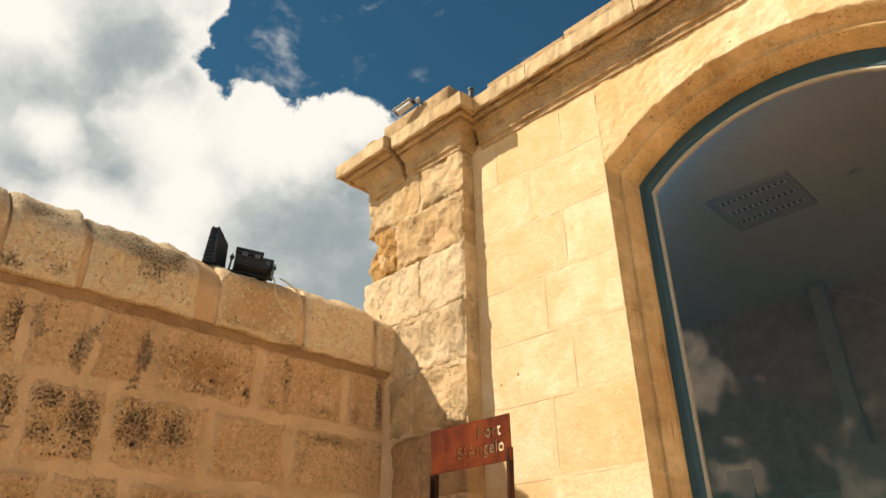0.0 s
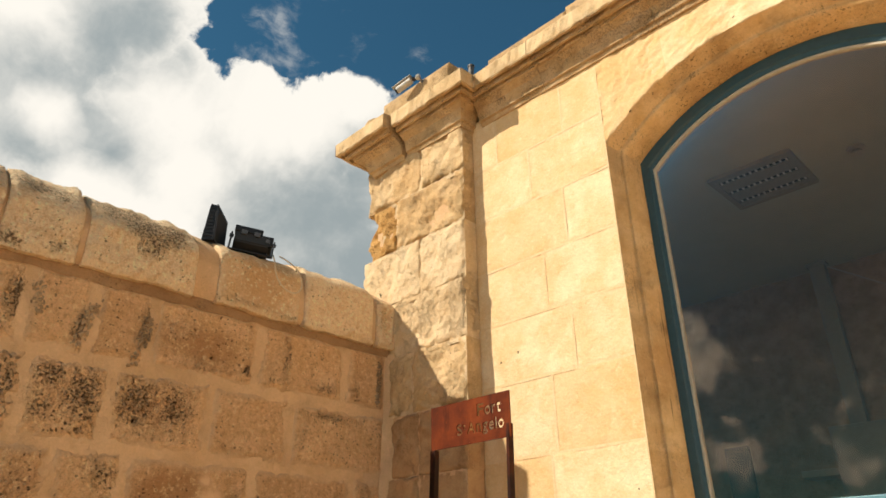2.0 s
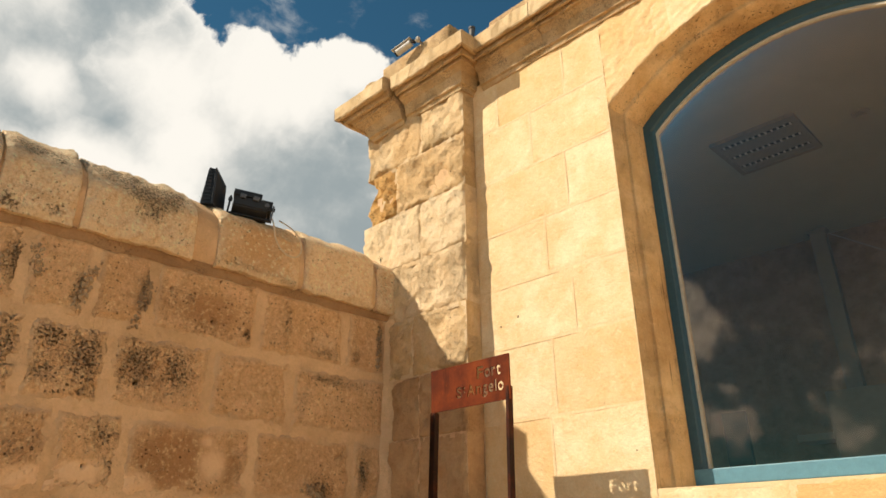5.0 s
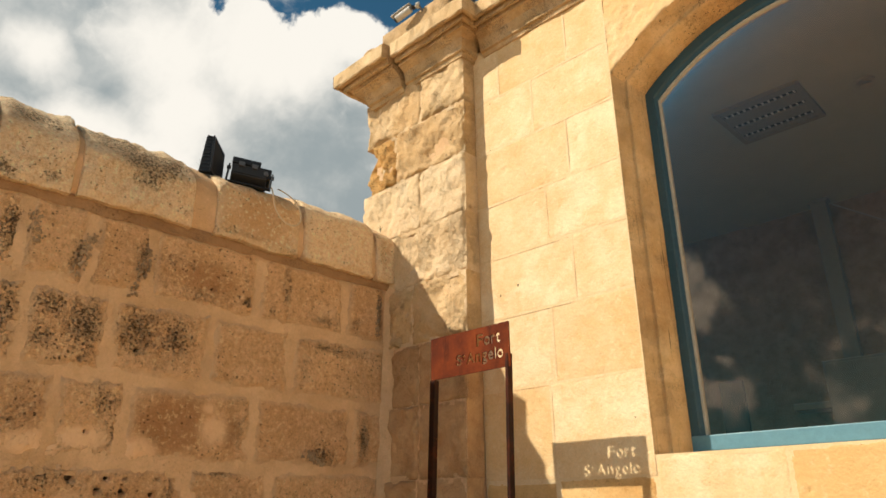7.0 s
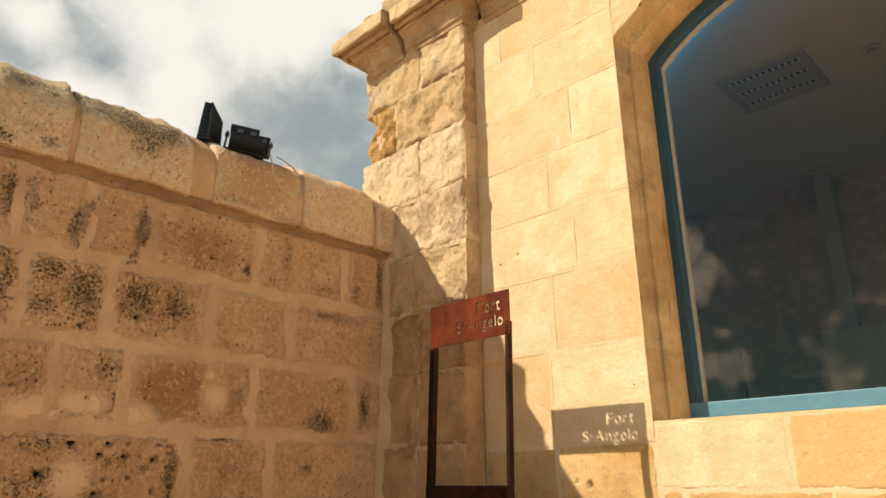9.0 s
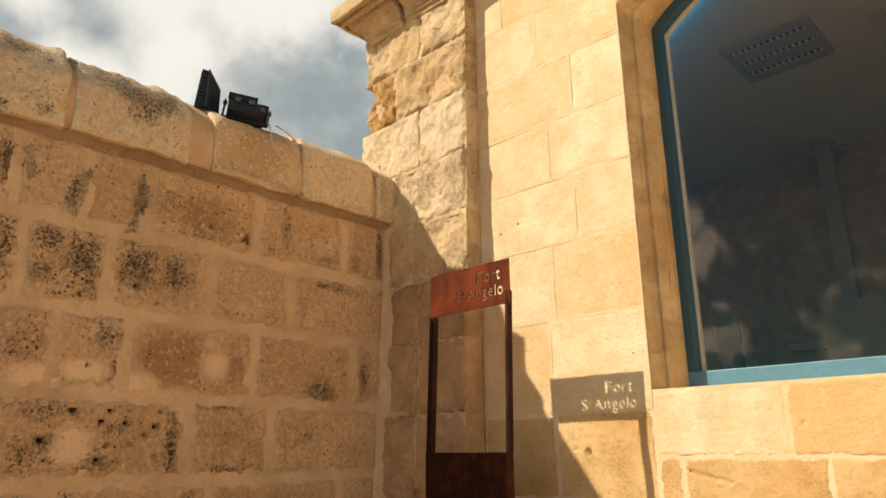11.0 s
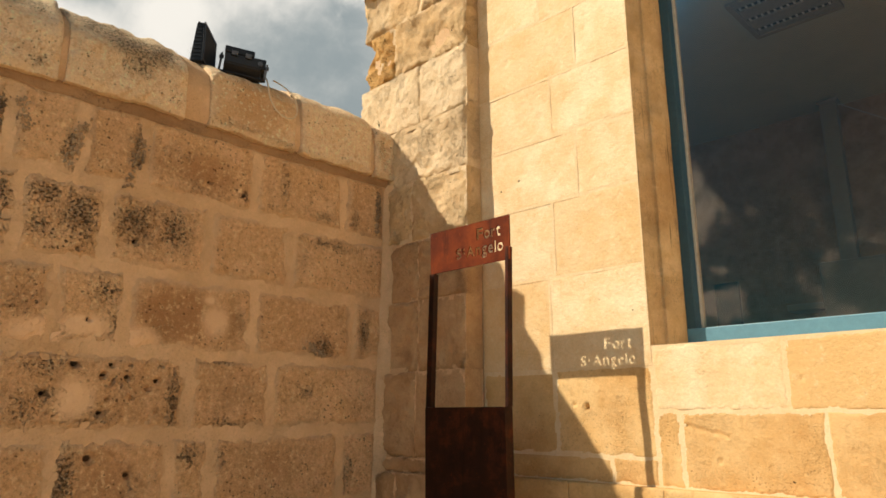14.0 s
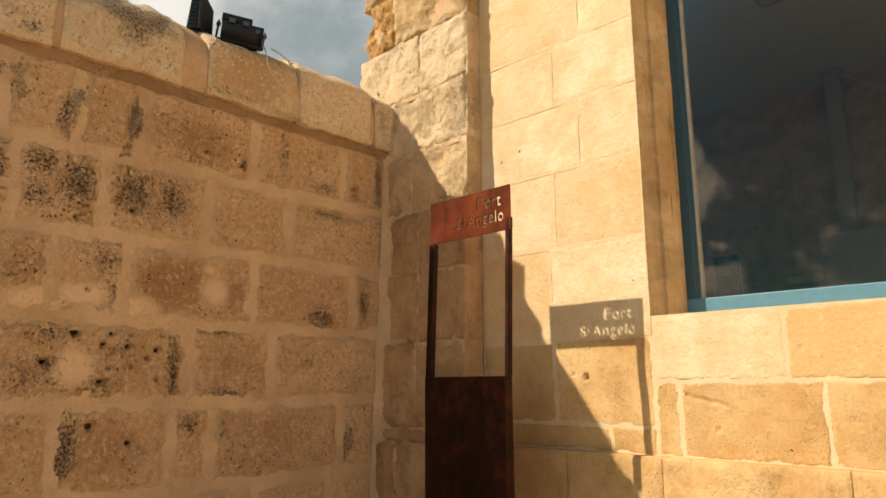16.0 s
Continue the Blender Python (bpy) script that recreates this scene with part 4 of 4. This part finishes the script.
for i in range(61):
    z = 0.3 + 2.76 * i / 60
    yp = PIL - 0.005 - 0.115 * (1 - z / 3.1)
    w = 0.010 * relief((z * 6, 0.4), 71, 4)
    verts += [(PARAPET - 0.02, yp - 0.055 + w, z), (PARAPET + 0.006, yp - 0.040 + w, z), (PARAPET + 0.022 + w, yp - 0.012, z), (PARAPET + 0.060 + w, yp + 0.006, z), (PARAPET + 0.060 + w, yp + 0.05, z)]
for i in range(60):
    for j in range(4):
        a = 5 * i + j
        faces.append((a, a + 1, a + 6, a + 5))
child("corner_fillet", mesh_of("corner_fillet", verts, faces, M_MORTAR, True), parapet)
COPE = [(-0.25, 0.58, 3.63), (0.595, 0.958, 3.63), (0.990, 1.608, 3.615), (1.752, 2.326, 3.59), (2.368, 2.948, 3.61), (2.985, 3.16, 3.56)]
COPE_CRUST = [(1.18, 3.50, 0.14, 0.09, 1.35), (1.36, 3.42, 0.16, 0.10, 1.50), (1.33, 3.30, 0.08, 0.07, 1.12), (1.50, 3.47, 0.10, 0.06, 1.05), (0.75, 3.50, 0.15, 0.06, 1.20), (0.84, 3.46, 0.07, 0.05, 0.90), (0.62, 3.13, 0.10, 0.04, 1.05), (0.86, 3.15, 0.05, 0.03, 0.90),
              (3.03, 3.30, 0.05, 0.18, 0.60), (2.20, 3.45, 0.08, 0.08, 0.45), (1.90, 3.13, 0.30, 0.03, 0.60), (2.25, 3.11, 0.15, 0.03, 0.68)]
COPE_BROWN = [(2.02, 3.30, 0.28, 0.25, 0.85), (0.40, 3.30, 0.20, 0.30, 1.0), (2.65, 3.15, 0.25, 0.08, 0.3), (0.75, 3.20, 0.12, 0.05, 0.4), (3.06, 3.30, 0.10, 0.25, 0.4)]
for y0, y1, z1 in COPE:
    seed += 1
    # the lichened stones are worn round, the later ones keep their edge
    start, bow = (0.48, 1.5) if y0 < 1.7 else (0.58, 1.7) if y0 < 2.3 else (0.62, 1.8)
    me = stone(y1 - y0, z1 - 3.085, 0.55, seed, M_COPING, rough=0.012, freq=6.0, edge=0.022, wander=0.024, sink=0.012, cell=0.014, crag=0.010,
               top=lambda x, s=seed: 0.030 * relief((x * 6, 0.7), s, 5), foot=lambda x, s=seed: 0.015 * relief((x * 6, 0.1), s + 2, 4), lean=lambda v: 0.27 * max(0.0, (v - start) / (1 - start)) ** bow,
               fields=[(key, spotted(spots, y0, 3.085)) for key, spots in (("crust", COPE_CRUST), ("brown", COPE_BROWN))])
    child("coping_stone", me, parapet, pose(PARAPET + 0.055, y0, 3.085, 0, 0, 90))
fill = bmesh.new()
for i in range(49):
    y = -0.2 + 3.34 * i / 48
    for dx, z in ((-0.012, 3.050), (-0.002, 3.075), (0.004, 3.095), (0.036, 3.13), (0.036, 3.30), (0.0, 3.42), (-0.15, 3.555), (-0.5, 3.55), (-0.5, 3.075)):
        fill.verts.new((PARAPET + dx + 0.008 * relief((y * 4, z * 3), 4, 3), y, z + 0.012 * relief((y * 5, z), 8, 3)))
fill.verts.ensure_lookup_table()
for i in range(48):
    for j in range(8):
        a = i * 9 + j
        fill.faces.new([fill.verts[k] for k in (a, a + 9, a + 10, a + 1)])
part("cope_mortar", fill, M_MORTAR, parapet, smooth=True)
# Strip under the coping that carries stain and its shadow line as colour.
verts, faces = [], []
for i in range(101):
    y = -0.2 + 3.34 * i / 100
    w = 0.012 * relief((y * 7, 0.5), 83, 5)
    verts += [(PARAPET + 0.0045, y, 3.030 + w), (PARAPET + 0.010, y, 3.056 + w * 0.7), (PARAPET + 0.006, y, 3.078), (PARAPET + 0.012, y, 3.10)]
for i in range(100):
    for j in range(3):
        a = 4 * i + j
        faces.append((a, a + 4, a + 5, a + 1))
child("drip_joint", mesh_of("drip_joint", verts, faces, M_UNDERCOPE, True), parapet, None, "brown stained mortar, darkened further as the shadow line under the coping")


# ---- corten steel totem ----
def letter_faces(body, x0, x1, z0, z1):
    """Flat triangles and outline edges of one letter of the built-in font, fitted to a box."""
    cu = bpy.data.curves.new("letters", "FONT")
    cu.body, cu.size, cu.offset, cu.resolution_u = body, 1.0, 0.028, 4
    ob = new("letters", cu)
    bpy.context.view_layer.update()
    me = bpy.data.meshes.new_from_object(ob.evaluated_get(bpy.context.evaluated_depsgraph_get()))
    bpy.data.objects.remove(ob)
    bm = bmesh.new()
    bm.from_mesh(me)
    bmesh.ops.remove_doubles(bm, verts=bm.verts, dist=1e-4)
    bmesh.ops.triangulate(bm, faces=bm.faces)
    lx, hx = min(v.co.x for v in bm.verts), max(v.co.x for v in bm.verts)
    ly, hy = min(v.co.y for v in bm.verts), max(v.co.y for v in bm.verts)
    bm.verts.index_update()
    pts = [Vector((x0 + (v.co.x - lx) / (hx - lx) * (x1 - x0), z0 + (v.co.y - ly) / (hy - ly) * (z1 - z0))) for v in bm.verts]
    rims = [(e.verts[0].index, e.verts[1].index) for e in bm.edges if len(e.link_faces) == 1]
    tris = [[pts[v.index] for v in f.verts] for f in bm.faces]
    bm.free()
    return pts, rims, tris


def inside(p, tri):
    a, b, c = tri
    d = [(q - o).cross(p - o) for o, q in ((a, b), (b, c), (c, a))]
    return min(d) > 0 or max(d) < 0


def cut_plate(x0, x1, z0, z1, thick, words, mat):
    """A plate in the xz plane with the letters cut right through it."""
    pts, edges, letters = [Vector(p) for p in ((x0, z0), (x1, z0), (x1, z1), (x0, z1))], [(0, 1), (1, 2), (2, 3), (3, 0)], []
    for word in words:
        p, e, t = letter_faces(*word)
        edges += [(a + len(pts), b + len(pts)) for a, b in e]
        pts += p
        letters += t
    verts, _, tris, _, _, _ = geometry.delaunay_2d_cdt(pts, edges, [], 0, 1e-6)
    keep = []
    for t in tris:
        mid = (verts[t[0]] + verts[t[1]] + verts[t[2]]) / 3
        if not any(inside(mid, tri) for tri in letters):
            keep.append(tuple(t))
    n = len(verts)
    out = [(v.x, -thick / 2, v.y) for v in verts] + [(v.x, thick / 2, v.y) for v in verts]
    faces = list(keep) + [tuple(i + n for i in reversed(t)) for t in keep]
    used = {(t[i], t[(i + 1) % 3]) for t in keep for i in range(3)}
    faces += [(b, a, a + n, b + n) for a, b in used if (b, a) not in used]
    return mesh_of("plate", out, faces, mat)


def totem():
    base = tagged(new("sign_totem"), "rust-brown corten steel sign totem with cut-out lettering", "sign")
    base.matrix_world = pose(-2.53, 2.75, 0)
    w, top, low, mid = 0.288, 2.472, 2.236, 1.503
    words = (("F", 0.060, 0.108, 2.372, 2.438), ("o", 0.112, 0.156, 2.371, 2.420), ("r", 0.162, 0.192, 2.372, 2.420), ("t", 0.196, 0.228, 2.371, 2.434),
             ("S", -0.092, -0.050, 2.288, 2.350), ("t", -0.046, -0.024, 2.312, 2.350), ("A", -0.014, 0.044, 2.289, 2.350), ("n", 0.050, 0.088, 2.289, 2.336),
             ("g", 0.094, 0.133, 2.270, 2.336), ("e", 0.138, 0.176, 2.288, 2.336), ("l", 0.183, 0.196, 2.289, 2.352), ("o", 0.202, 0.244, 2.288, 2.336))
    child("panel", cut_plate(-w, w, low, top, 0.008, words, M_CORTEN), base, None, "rusty plate with the cut-out words Fort St Angelo")
    # the posts come forward a little towards the lower plate
    for x0, x1, high in ((-w - 0.006, -w + 0.030, low), (w - 0.030, w - 0.010, low + 0.07)):
        bar = boxes((x0, x1, -0.006, 0.030, mid, high), bevel=0.002)
        for v in bar.verts:
            v.co.y -= 0.032 * (high - v.co.z) / (high - mid)
        part("post", bar, M_CORTEN_SHADE, base)
    part("lower_plate", boxes((-w - 0.008, w - 0.030, -0.040, 0.020, 0.02, mid), bevel=0.002), M_CORTEN_SHADE, base, "lower plate of corten steel, darkened for the shade on it")
    part("foot_plate", boxes((-w - 0.06, w + 0.06, -0.08, 0.14, 0.0, 0.02), bevel=0.002), M_CORTEN, base)
    return base


totem()


# ---- floodlights on the parapet ----
def hull(bm, outline, x0, x1, taper=1.0):
    """A prism along x from an outline in (y, z); the far end is scaled by taper."""
    a = [bm.verts.new((x0, y, z)) for y, z in outline]
    b = [bm.verts.new((x1, y * taper, z * taper)) for y, z in outline]
    n = len(outline)
    bm.faces.new(a[::-1])
    bm.faces.new(b)
    for i in range(n):
        bm.faces.new((a[i], a[(i + 1) % n], b[(i + 1) % n], b[i]))
    bmesh.ops.recalc_face_normals(bm, faces=bm.faces)
    return bm


def upright_floodlight(m):
    """A flat wedge-shaped housing on edge: glass towards -y, ribs along its back and ends."""
    base = tagged(new("floodlight"), "flat black floodlight standing upright on the parapet coping", "floodlight", group="floodlights on the parapet")
    base.matrix_world = m
    shell = hull(bmesh.new(), ((-0.030, 0.015), (0.052, 0.015), (0.020, 0.300), (0.006, 0.308), (-0.030, 0.300)), -0.14, 0.14)
    bmesh.ops.bevel(shell, geom=list(shell.edges), offset=0.005, segments=2, affect="EDGES")
    housing = part("housing", shell, M_BLACK, base)
    part("rim", boxes((-0.146, 0.146, -0.041, -0.030, 0.282, 0.304), (-0.146, 0.146, -0.041, -0.030, 0.012, 0.034), (-0.146, -0.124, -0.041, -0.030, 0.034, 0.282), (0.124, 0.146, -0.041, -0.030, 0.034, 0.282), bevel=0.002), M_BLACK, housing)
    part("front_glass", boxes((-0.124, 0.124, -0.037, -0.031, 0.034, 0.282)), M_LENS, housing)
    for i in range(9):
        z = 0.045 + i * 0.028
        part("cooling_rib", boxes((-0.147, -0.139, -0.016, 0.040 - i * 0.0034, z, z + 0.012)), M_BLACK, housing)
    part("hinge", rod(bmesh.new(), (-0.150, 0.004, 0.296), (-0.120, 0.004, 0.296), 0.008), M_BLACK, housing)
    part("bracket_foot", boxes((-0.10, 0.10, -0.030, 0.030, 0.0, 0.016), bevel=0.002), M_GREYMETAL, base)
    return base


def tipped_floodlight(m):
    """A bowl-backed housing tipped on its back between two arms: glass frame on top, gear box at one end."""
    base = tagged(new("floodlight"), "bowl-backed black floodlight tipped back on the parapet coping", "floodlight", group="floodlights on the parapet")
    base.matrix_world = m
    bowl = hull(bmesh.new(), ((-0.110, 0.125), (0.110, 0.125), (0.105, 0.060), (0.070, 0.018), (0.030, 0.004), (-0.030, 0.004), (-0.070, 0.018), (-0.105, 0.060)), -0.105, 0.110)
    bmesh.ops.bevel(bowl, geom=list(bowl.edges), offset=0.006, segments=2, affect="EDGES")
    housing = part("housing", bowl, M_BLACK, base)
    part("rim", boxes((-0.112, 0.060, -0.118, 0.118, 0.122, 0.160), bevel=0.004), M_BLACK, housing)
    part("front_glass", boxes((-0.098, 0.046, -0.100, 0.100, 0.159, 0.163)), M_LENS, housing)
    for s in (-0.07, 0.01):
        part("clip", boxes((s, s + 0.036, -0.128, -0.114, 0.104, 0.132), bevel=0.002), M_GREYMETAL, housing)
    gear = part("gear_box", boxes((0.062, 0.132, -0.090, 0.090, 0.070, 0.138), bevel=0.006), M_BLACK, housing)
    part("gland", rod(bmesh.new(), (0.10, -0.112, 0.095), (0.10, -0.088, 0.095), 0.014, 14), M_GREYMETAL, gear)
    for s, lift in ((-1, 0.10), (1, 0.09)):
        x = 0.122 * s + (0.02 if s > 0 else 0.0)
        arm = part("bracket_arm", boxes((x - 0.005, x + 0.005, -0.130, -0.098, -0.01, lift), bevel=0.001), M_GREYMETAL if s > 0 else M_BLACK, base)
        part("bolt", rod(bmesh.new(), (x - 0.012, -0.114, lift - 0.02), (x + 0.012, -0.114, lift - 0.02), 0.012), M_BLACK, arm)
    part("bracket_foot", boxes((-0.128, 0.148, -0.130, -0.098, -0.016, -0.009), bevel=0.001), M_BLACK, base)
    return base


upright_floodlight(pose(-3.86, 1.80, 3.53, 0, 0, 138) @ Matrix.Scale(0.88, 4))
tipped_floodlight(pose(-3.83, 2.035, 3.535, 0, 7, 62) @ Matrix.Scale(1.05, 4))

# ---- security camera on the blocking stone ----
cctv = tagged(new("security_camera"), "off-white bullet security camera on the cornice", "security camera")
cctv.matrix_world = pose(-3.34, PIL - 0.12, 5.325) @ Matrix.Scale(0.85, 4)
aim = Vector((-0.90, -0.22, -0.30)).normalized()
tube = part("body", rod(bmesh.new(), Vector((0, 0, 0)), aim * 0.17, 0.034, 20), M_WHITE, cctv)
hood = bmesh.new()
box(hood, -0.042, 0.042, -0.02, 0.205, 0.034, 0.040, bevel=0.002, m=aim.to_track_quat("Y", "Z").to_matrix().to_4x4())
part("sunshield", hood, M_WHITE, tube)
part("lens", rod(bmesh.new(), aim * 0.165, aim * 0.188, 0.030, 20), M_LENS, tube)
part("arm", rod(bmesh.new(), (0, 0, 0), (0.065, 0.025, 0.01), 0.014, 12), M_WHITE, cctv)
part("joint", rod(bmesh.new(), (0.02, -0.012, 0.002), (0.035, 0.022, 0.006), 0.02, 14), M_BLACK, cctv)
part("mount", rod(bmesh.new(), (0.06, 0.02, 0.012), (0.085, 0.03, 0.012), 0.03, 16), M_WHITE, cctv)
part("stem", rod(bmesh.new(), (0.075, 0.026, 0.012), (0.085, 0.10, -0.05), 0.012, 10), M_GREYMETAL, cctv)

# ---- things seen in the room behind the glass ----
lamp = tagged(new("ceiling_light"), "square recessed ceiling light with aluminium louvres, unlit", "ceiling light")
lamp.matrix_world = pose(-1.44, 5.02, 4.36)
part("frame", boxes((-0.31, 0.31, -0.31, -0.27, -0.03, 0.0), (-0.31, 0.31, 0.27, 0.31, -0.03, 0.0), (-0.31, -0.27, -0.27, 0.27, -0.03, 0.0), (0.27, 0.31, -0.27, 0.27, -0.03, 0.0)), M_TROUGH, lamp)
part("trough", boxes((-0.27, 0.27, -0.27, 0.27, -0.004, -0.001)), M_BLACK, lamp)
for y0, y1 in ((-0.27, -0.215), (-0.165, -0.025), (0.025, 0.165), (0.215, 0.27)):
    part("louvre_panel", boxes((-0.27, 0.27, y0, y1, -0.020, -0.004), bevel=0.004), M_TROUGH, lamp)
for y in (-0.19, 0.0, 0.19):
    for j in range(12):
        x = -0.2475 + j * 0.045
        part("louvre_blade", boxes((x - 0.006, x + 0.006, y - 0.024, y + 0.024, -0.014, -0.004)), M_LOUVRE, lamp)
smoke = tagged(new("smoke_detector"), "white smoke detector on the ceiling", "smoke detector")
smoke.matrix_world = pose(-0.79, 5.07, 4.36)
part("base", rod(bmesh.new(), (0, 0, 0), (0, 0, -0.02), 0.06, 24), M_WHITE, smoke)
part("head", rod(bmesh.new(), (0, 0, -0.02), (0, 0, -0.05), 0.03, 24, 0.045), M_WHITE, smoke)
post = tagged(new("post"), "grey steel post against the rear wall", "post")
post.matrix_world = pose(-1.70, 6.95, 0.8)
part("shaft", boxes((-0.07, 0.07, -0.05, 0.05, 0, 3.50), bevel=0.004), M_STEEL, post)
part("head_plate", boxes((-0.09, 0.09, -0.06, 0.06, 3.50, 3.53), bevel=0.003), M_STEEL, post)
cable = tagged(new("cable"), "thin pale cable sloping across the rear wall", "cable")
part("run", rod(bmesh.new(), (-1.60, 6.93, 4.26), (-0.6, 7.1, 3.55), 0.006, 8), M_WHITE, cable)
cabinet = tagged(new("cabinet"), "grey metal cabinet against the rear wall", "cabinet")
cabinet.matrix_world = pose(-1.40, 6.90, 0.8)
part("body", boxes((-0.5, 0.5, -0.2, 0.25, 0, 1.95), bevel=0.008), M_STEEL, cabinet)
part("door", boxes((-0.48, -0.005, -0.215, -0.2, 0.03, 1.92), bevel=0.003), M_STEEL, cabinet)
leaf = part("door", boxes((0.005, 0.48, -0.215, -0.2, 0.03, 1.92), bevel=0.003), M_STEEL, cabinet)
part("handle", boxes((0.03, 0.05, -0.235, -0.215, 1.6, 1.75), bevel=0.003), M_BLACK, leaf)
screen = tagged(new("display_panel"), "dark blue display panel against the rear wall", "panel")
screen.matrix_world = pose(-2.85, 7.0, 0.8)
part("face", boxes((-0.12, 0.12, -0.03, 0.03, 0.0, 1.93), bevel=0.005), M_NAVY, screen)
desk = tagged(new("shelf"), "narrow white shelf on the rear wall", "shelf")
desk.matrix_world = pose(-2.05, 7.0, 2.40)
part("board", boxes((-0.22, 0.22, -0.1, 0.2, -0.03, 0.03), bevel=0.004), M_WHITE, desk)

# ---- loose cable loop hanging over the coping ----
loop = bpy.data.curves.new("cable_loop", "CURVE")
loop.dimensions, loop.bevel_depth, loop.bevel_resolution = "3D", 0.0045, 3
sp = loop.splines.new("NURBS")
ring = [(-3.66, 2.12, 3.53), (-3.59, 2.10, 3.47), (-3.568, 2.09, 3.38), (-3.566, 2.14, 3.29), (-3.566, 2.24, 3.25), (-3.566, 2.31, 3.30), (-3.566, 2.30, 3.39), (-3.575, 2.24, 3.47), (-3.67, 2.18, 3.54)]
sp.points.add(len(ring) - 1)
for p, c in zip(sp.points, ring):
    p.co = (*c, 1)
sp.use_endpoint_u, sp.order_u = True, 4
tmp = new("tmp", loop)
bpy.context.view_layer.update()
loop_mesh = bpy.data.meshes.new_from_object(tmp.evaluated_get(bpy.context.evaluated_depsgraph_get()))
bpy.data.objects.remove(tmp)
loop_mesh.materials.append(M_CABLE)
tagged(new("cable_loop", loop_mesh), "thin pale cable looped over the parapet coping", "cable")


# ---- small stones in the parapet's joints, weeds in its joints, a pipe stub on the roof ----
M_PEBBLE = limestone("galleting", (0.50, 0.36, 0.22), (0.34, 0.23, 0.13), (0.22, 0.14, 0.08), pits=0.3, vary=0.0, strength=0.8)


def galleting(y0, z0, y1, z1, width, count, seed):
    """Small stones pressed into a joint between two ends."""
    rng = random.Random(seed)
    bm = bmesh.new()
    for _ in range(count):
        q = rng.random()
        c = Vector((PARAPET + 0.004, y0 + (y1 - y0) * q + rng.uniform(-width, width), z0 + (z1 - z0) * q + rng.uniform(-0.02, 0.02)))
        r = rng.uniform(0.006, 0.014)
        m = Matrix.Translation(c) @ pose(0, 0, 0, rng.uniform(0, 180), rng.uniform(0, 180)) @ Matrix.Diagonal((r, r * rng.uniform(0.6, 1.0), r * rng.uniform(0.5, 0.9), 1))
        bmesh.ops.create_icosphere(bm, subdivisions=1, radius=1.0, matrix=m)
    tagged(part("galleting", bm, M_PEBBLE, parapet, "small dark stones pressed into the joint"), kind="stuff")


for k, spot in enumerate(((1.12, 2.93, 1.06, 2.67, 0.030, 70), (1.43, 2.92, 1.36, 2.64, 0.028, 70), (3.06, 2.97, 3.04, 2.68, 0.018, 60), (0.83, 2.96, 0.88, 2.80, 0.03, 45), (2.50, 1.88, 2.62, 1.83, 0.03, 50))):
    galleting(*spot, 60 + k)

M_WEED = plain("dry_weed", (0.10, 0.10, 0.035), 0.8, wear=0.3)


def weed(x, y, z, size, seed):
    """A tuft of thin blades out of one root."""
    rng = random.Random(seed)
    verts, faces = [], []
    for _ in range(16):
        a, lean, h = rng.uniform(0, 6.28), rng.uniform(0.1, 0.8), size * rng.uniform(0.5, 1.0)
        d = Vector((math.cos(a), math.sin(a), 0))
        side = Vector((-d.y, d.x, 0)) * 0.0025
        base = len(verts)
        for k in range(4):
            q = k / 3
            c = d * lean * h * q * q + Vector((0, 0, h * q))
            verts += [c - side * (1 - q * 0.9), c + side * (1 - q * 0.9)]
        for k in range(3):
            b = base + 2 * k
            faces.append((b, b + 1, b + 3, b + 2))
    ob = tagged(new("weed", mesh_of("weed", verts, faces, M_WEED)), "small dry weed growing from the parapet joint", "weed", group="weeds on the parapet")
    ob.matrix_world = pose(x, y, z)


weed(-3.80, 1.705, 3.555, 0.075, 1)
weed(-3.74, 2.36, 3.50, 0.05, 2)
weed(-3.62, 3.02, 3.46, 0.05, 3)
stub = tagged(new("pipe_stub"), "short grey pipe end behind the cornice", "pipe")
part("pipe", rod(bmesh.new(), (-2.80, 3.18, 4.98), (-2.79, 3.18, 5.20), 0.022, 12), M_GREYMETAL, stub)
part("cap", rod(bmesh.new(), (-2.79, 3.18, 5.20), (-2.79, 3.18, 5.215), 0.028, 12), M_GREYMETAL, stub)
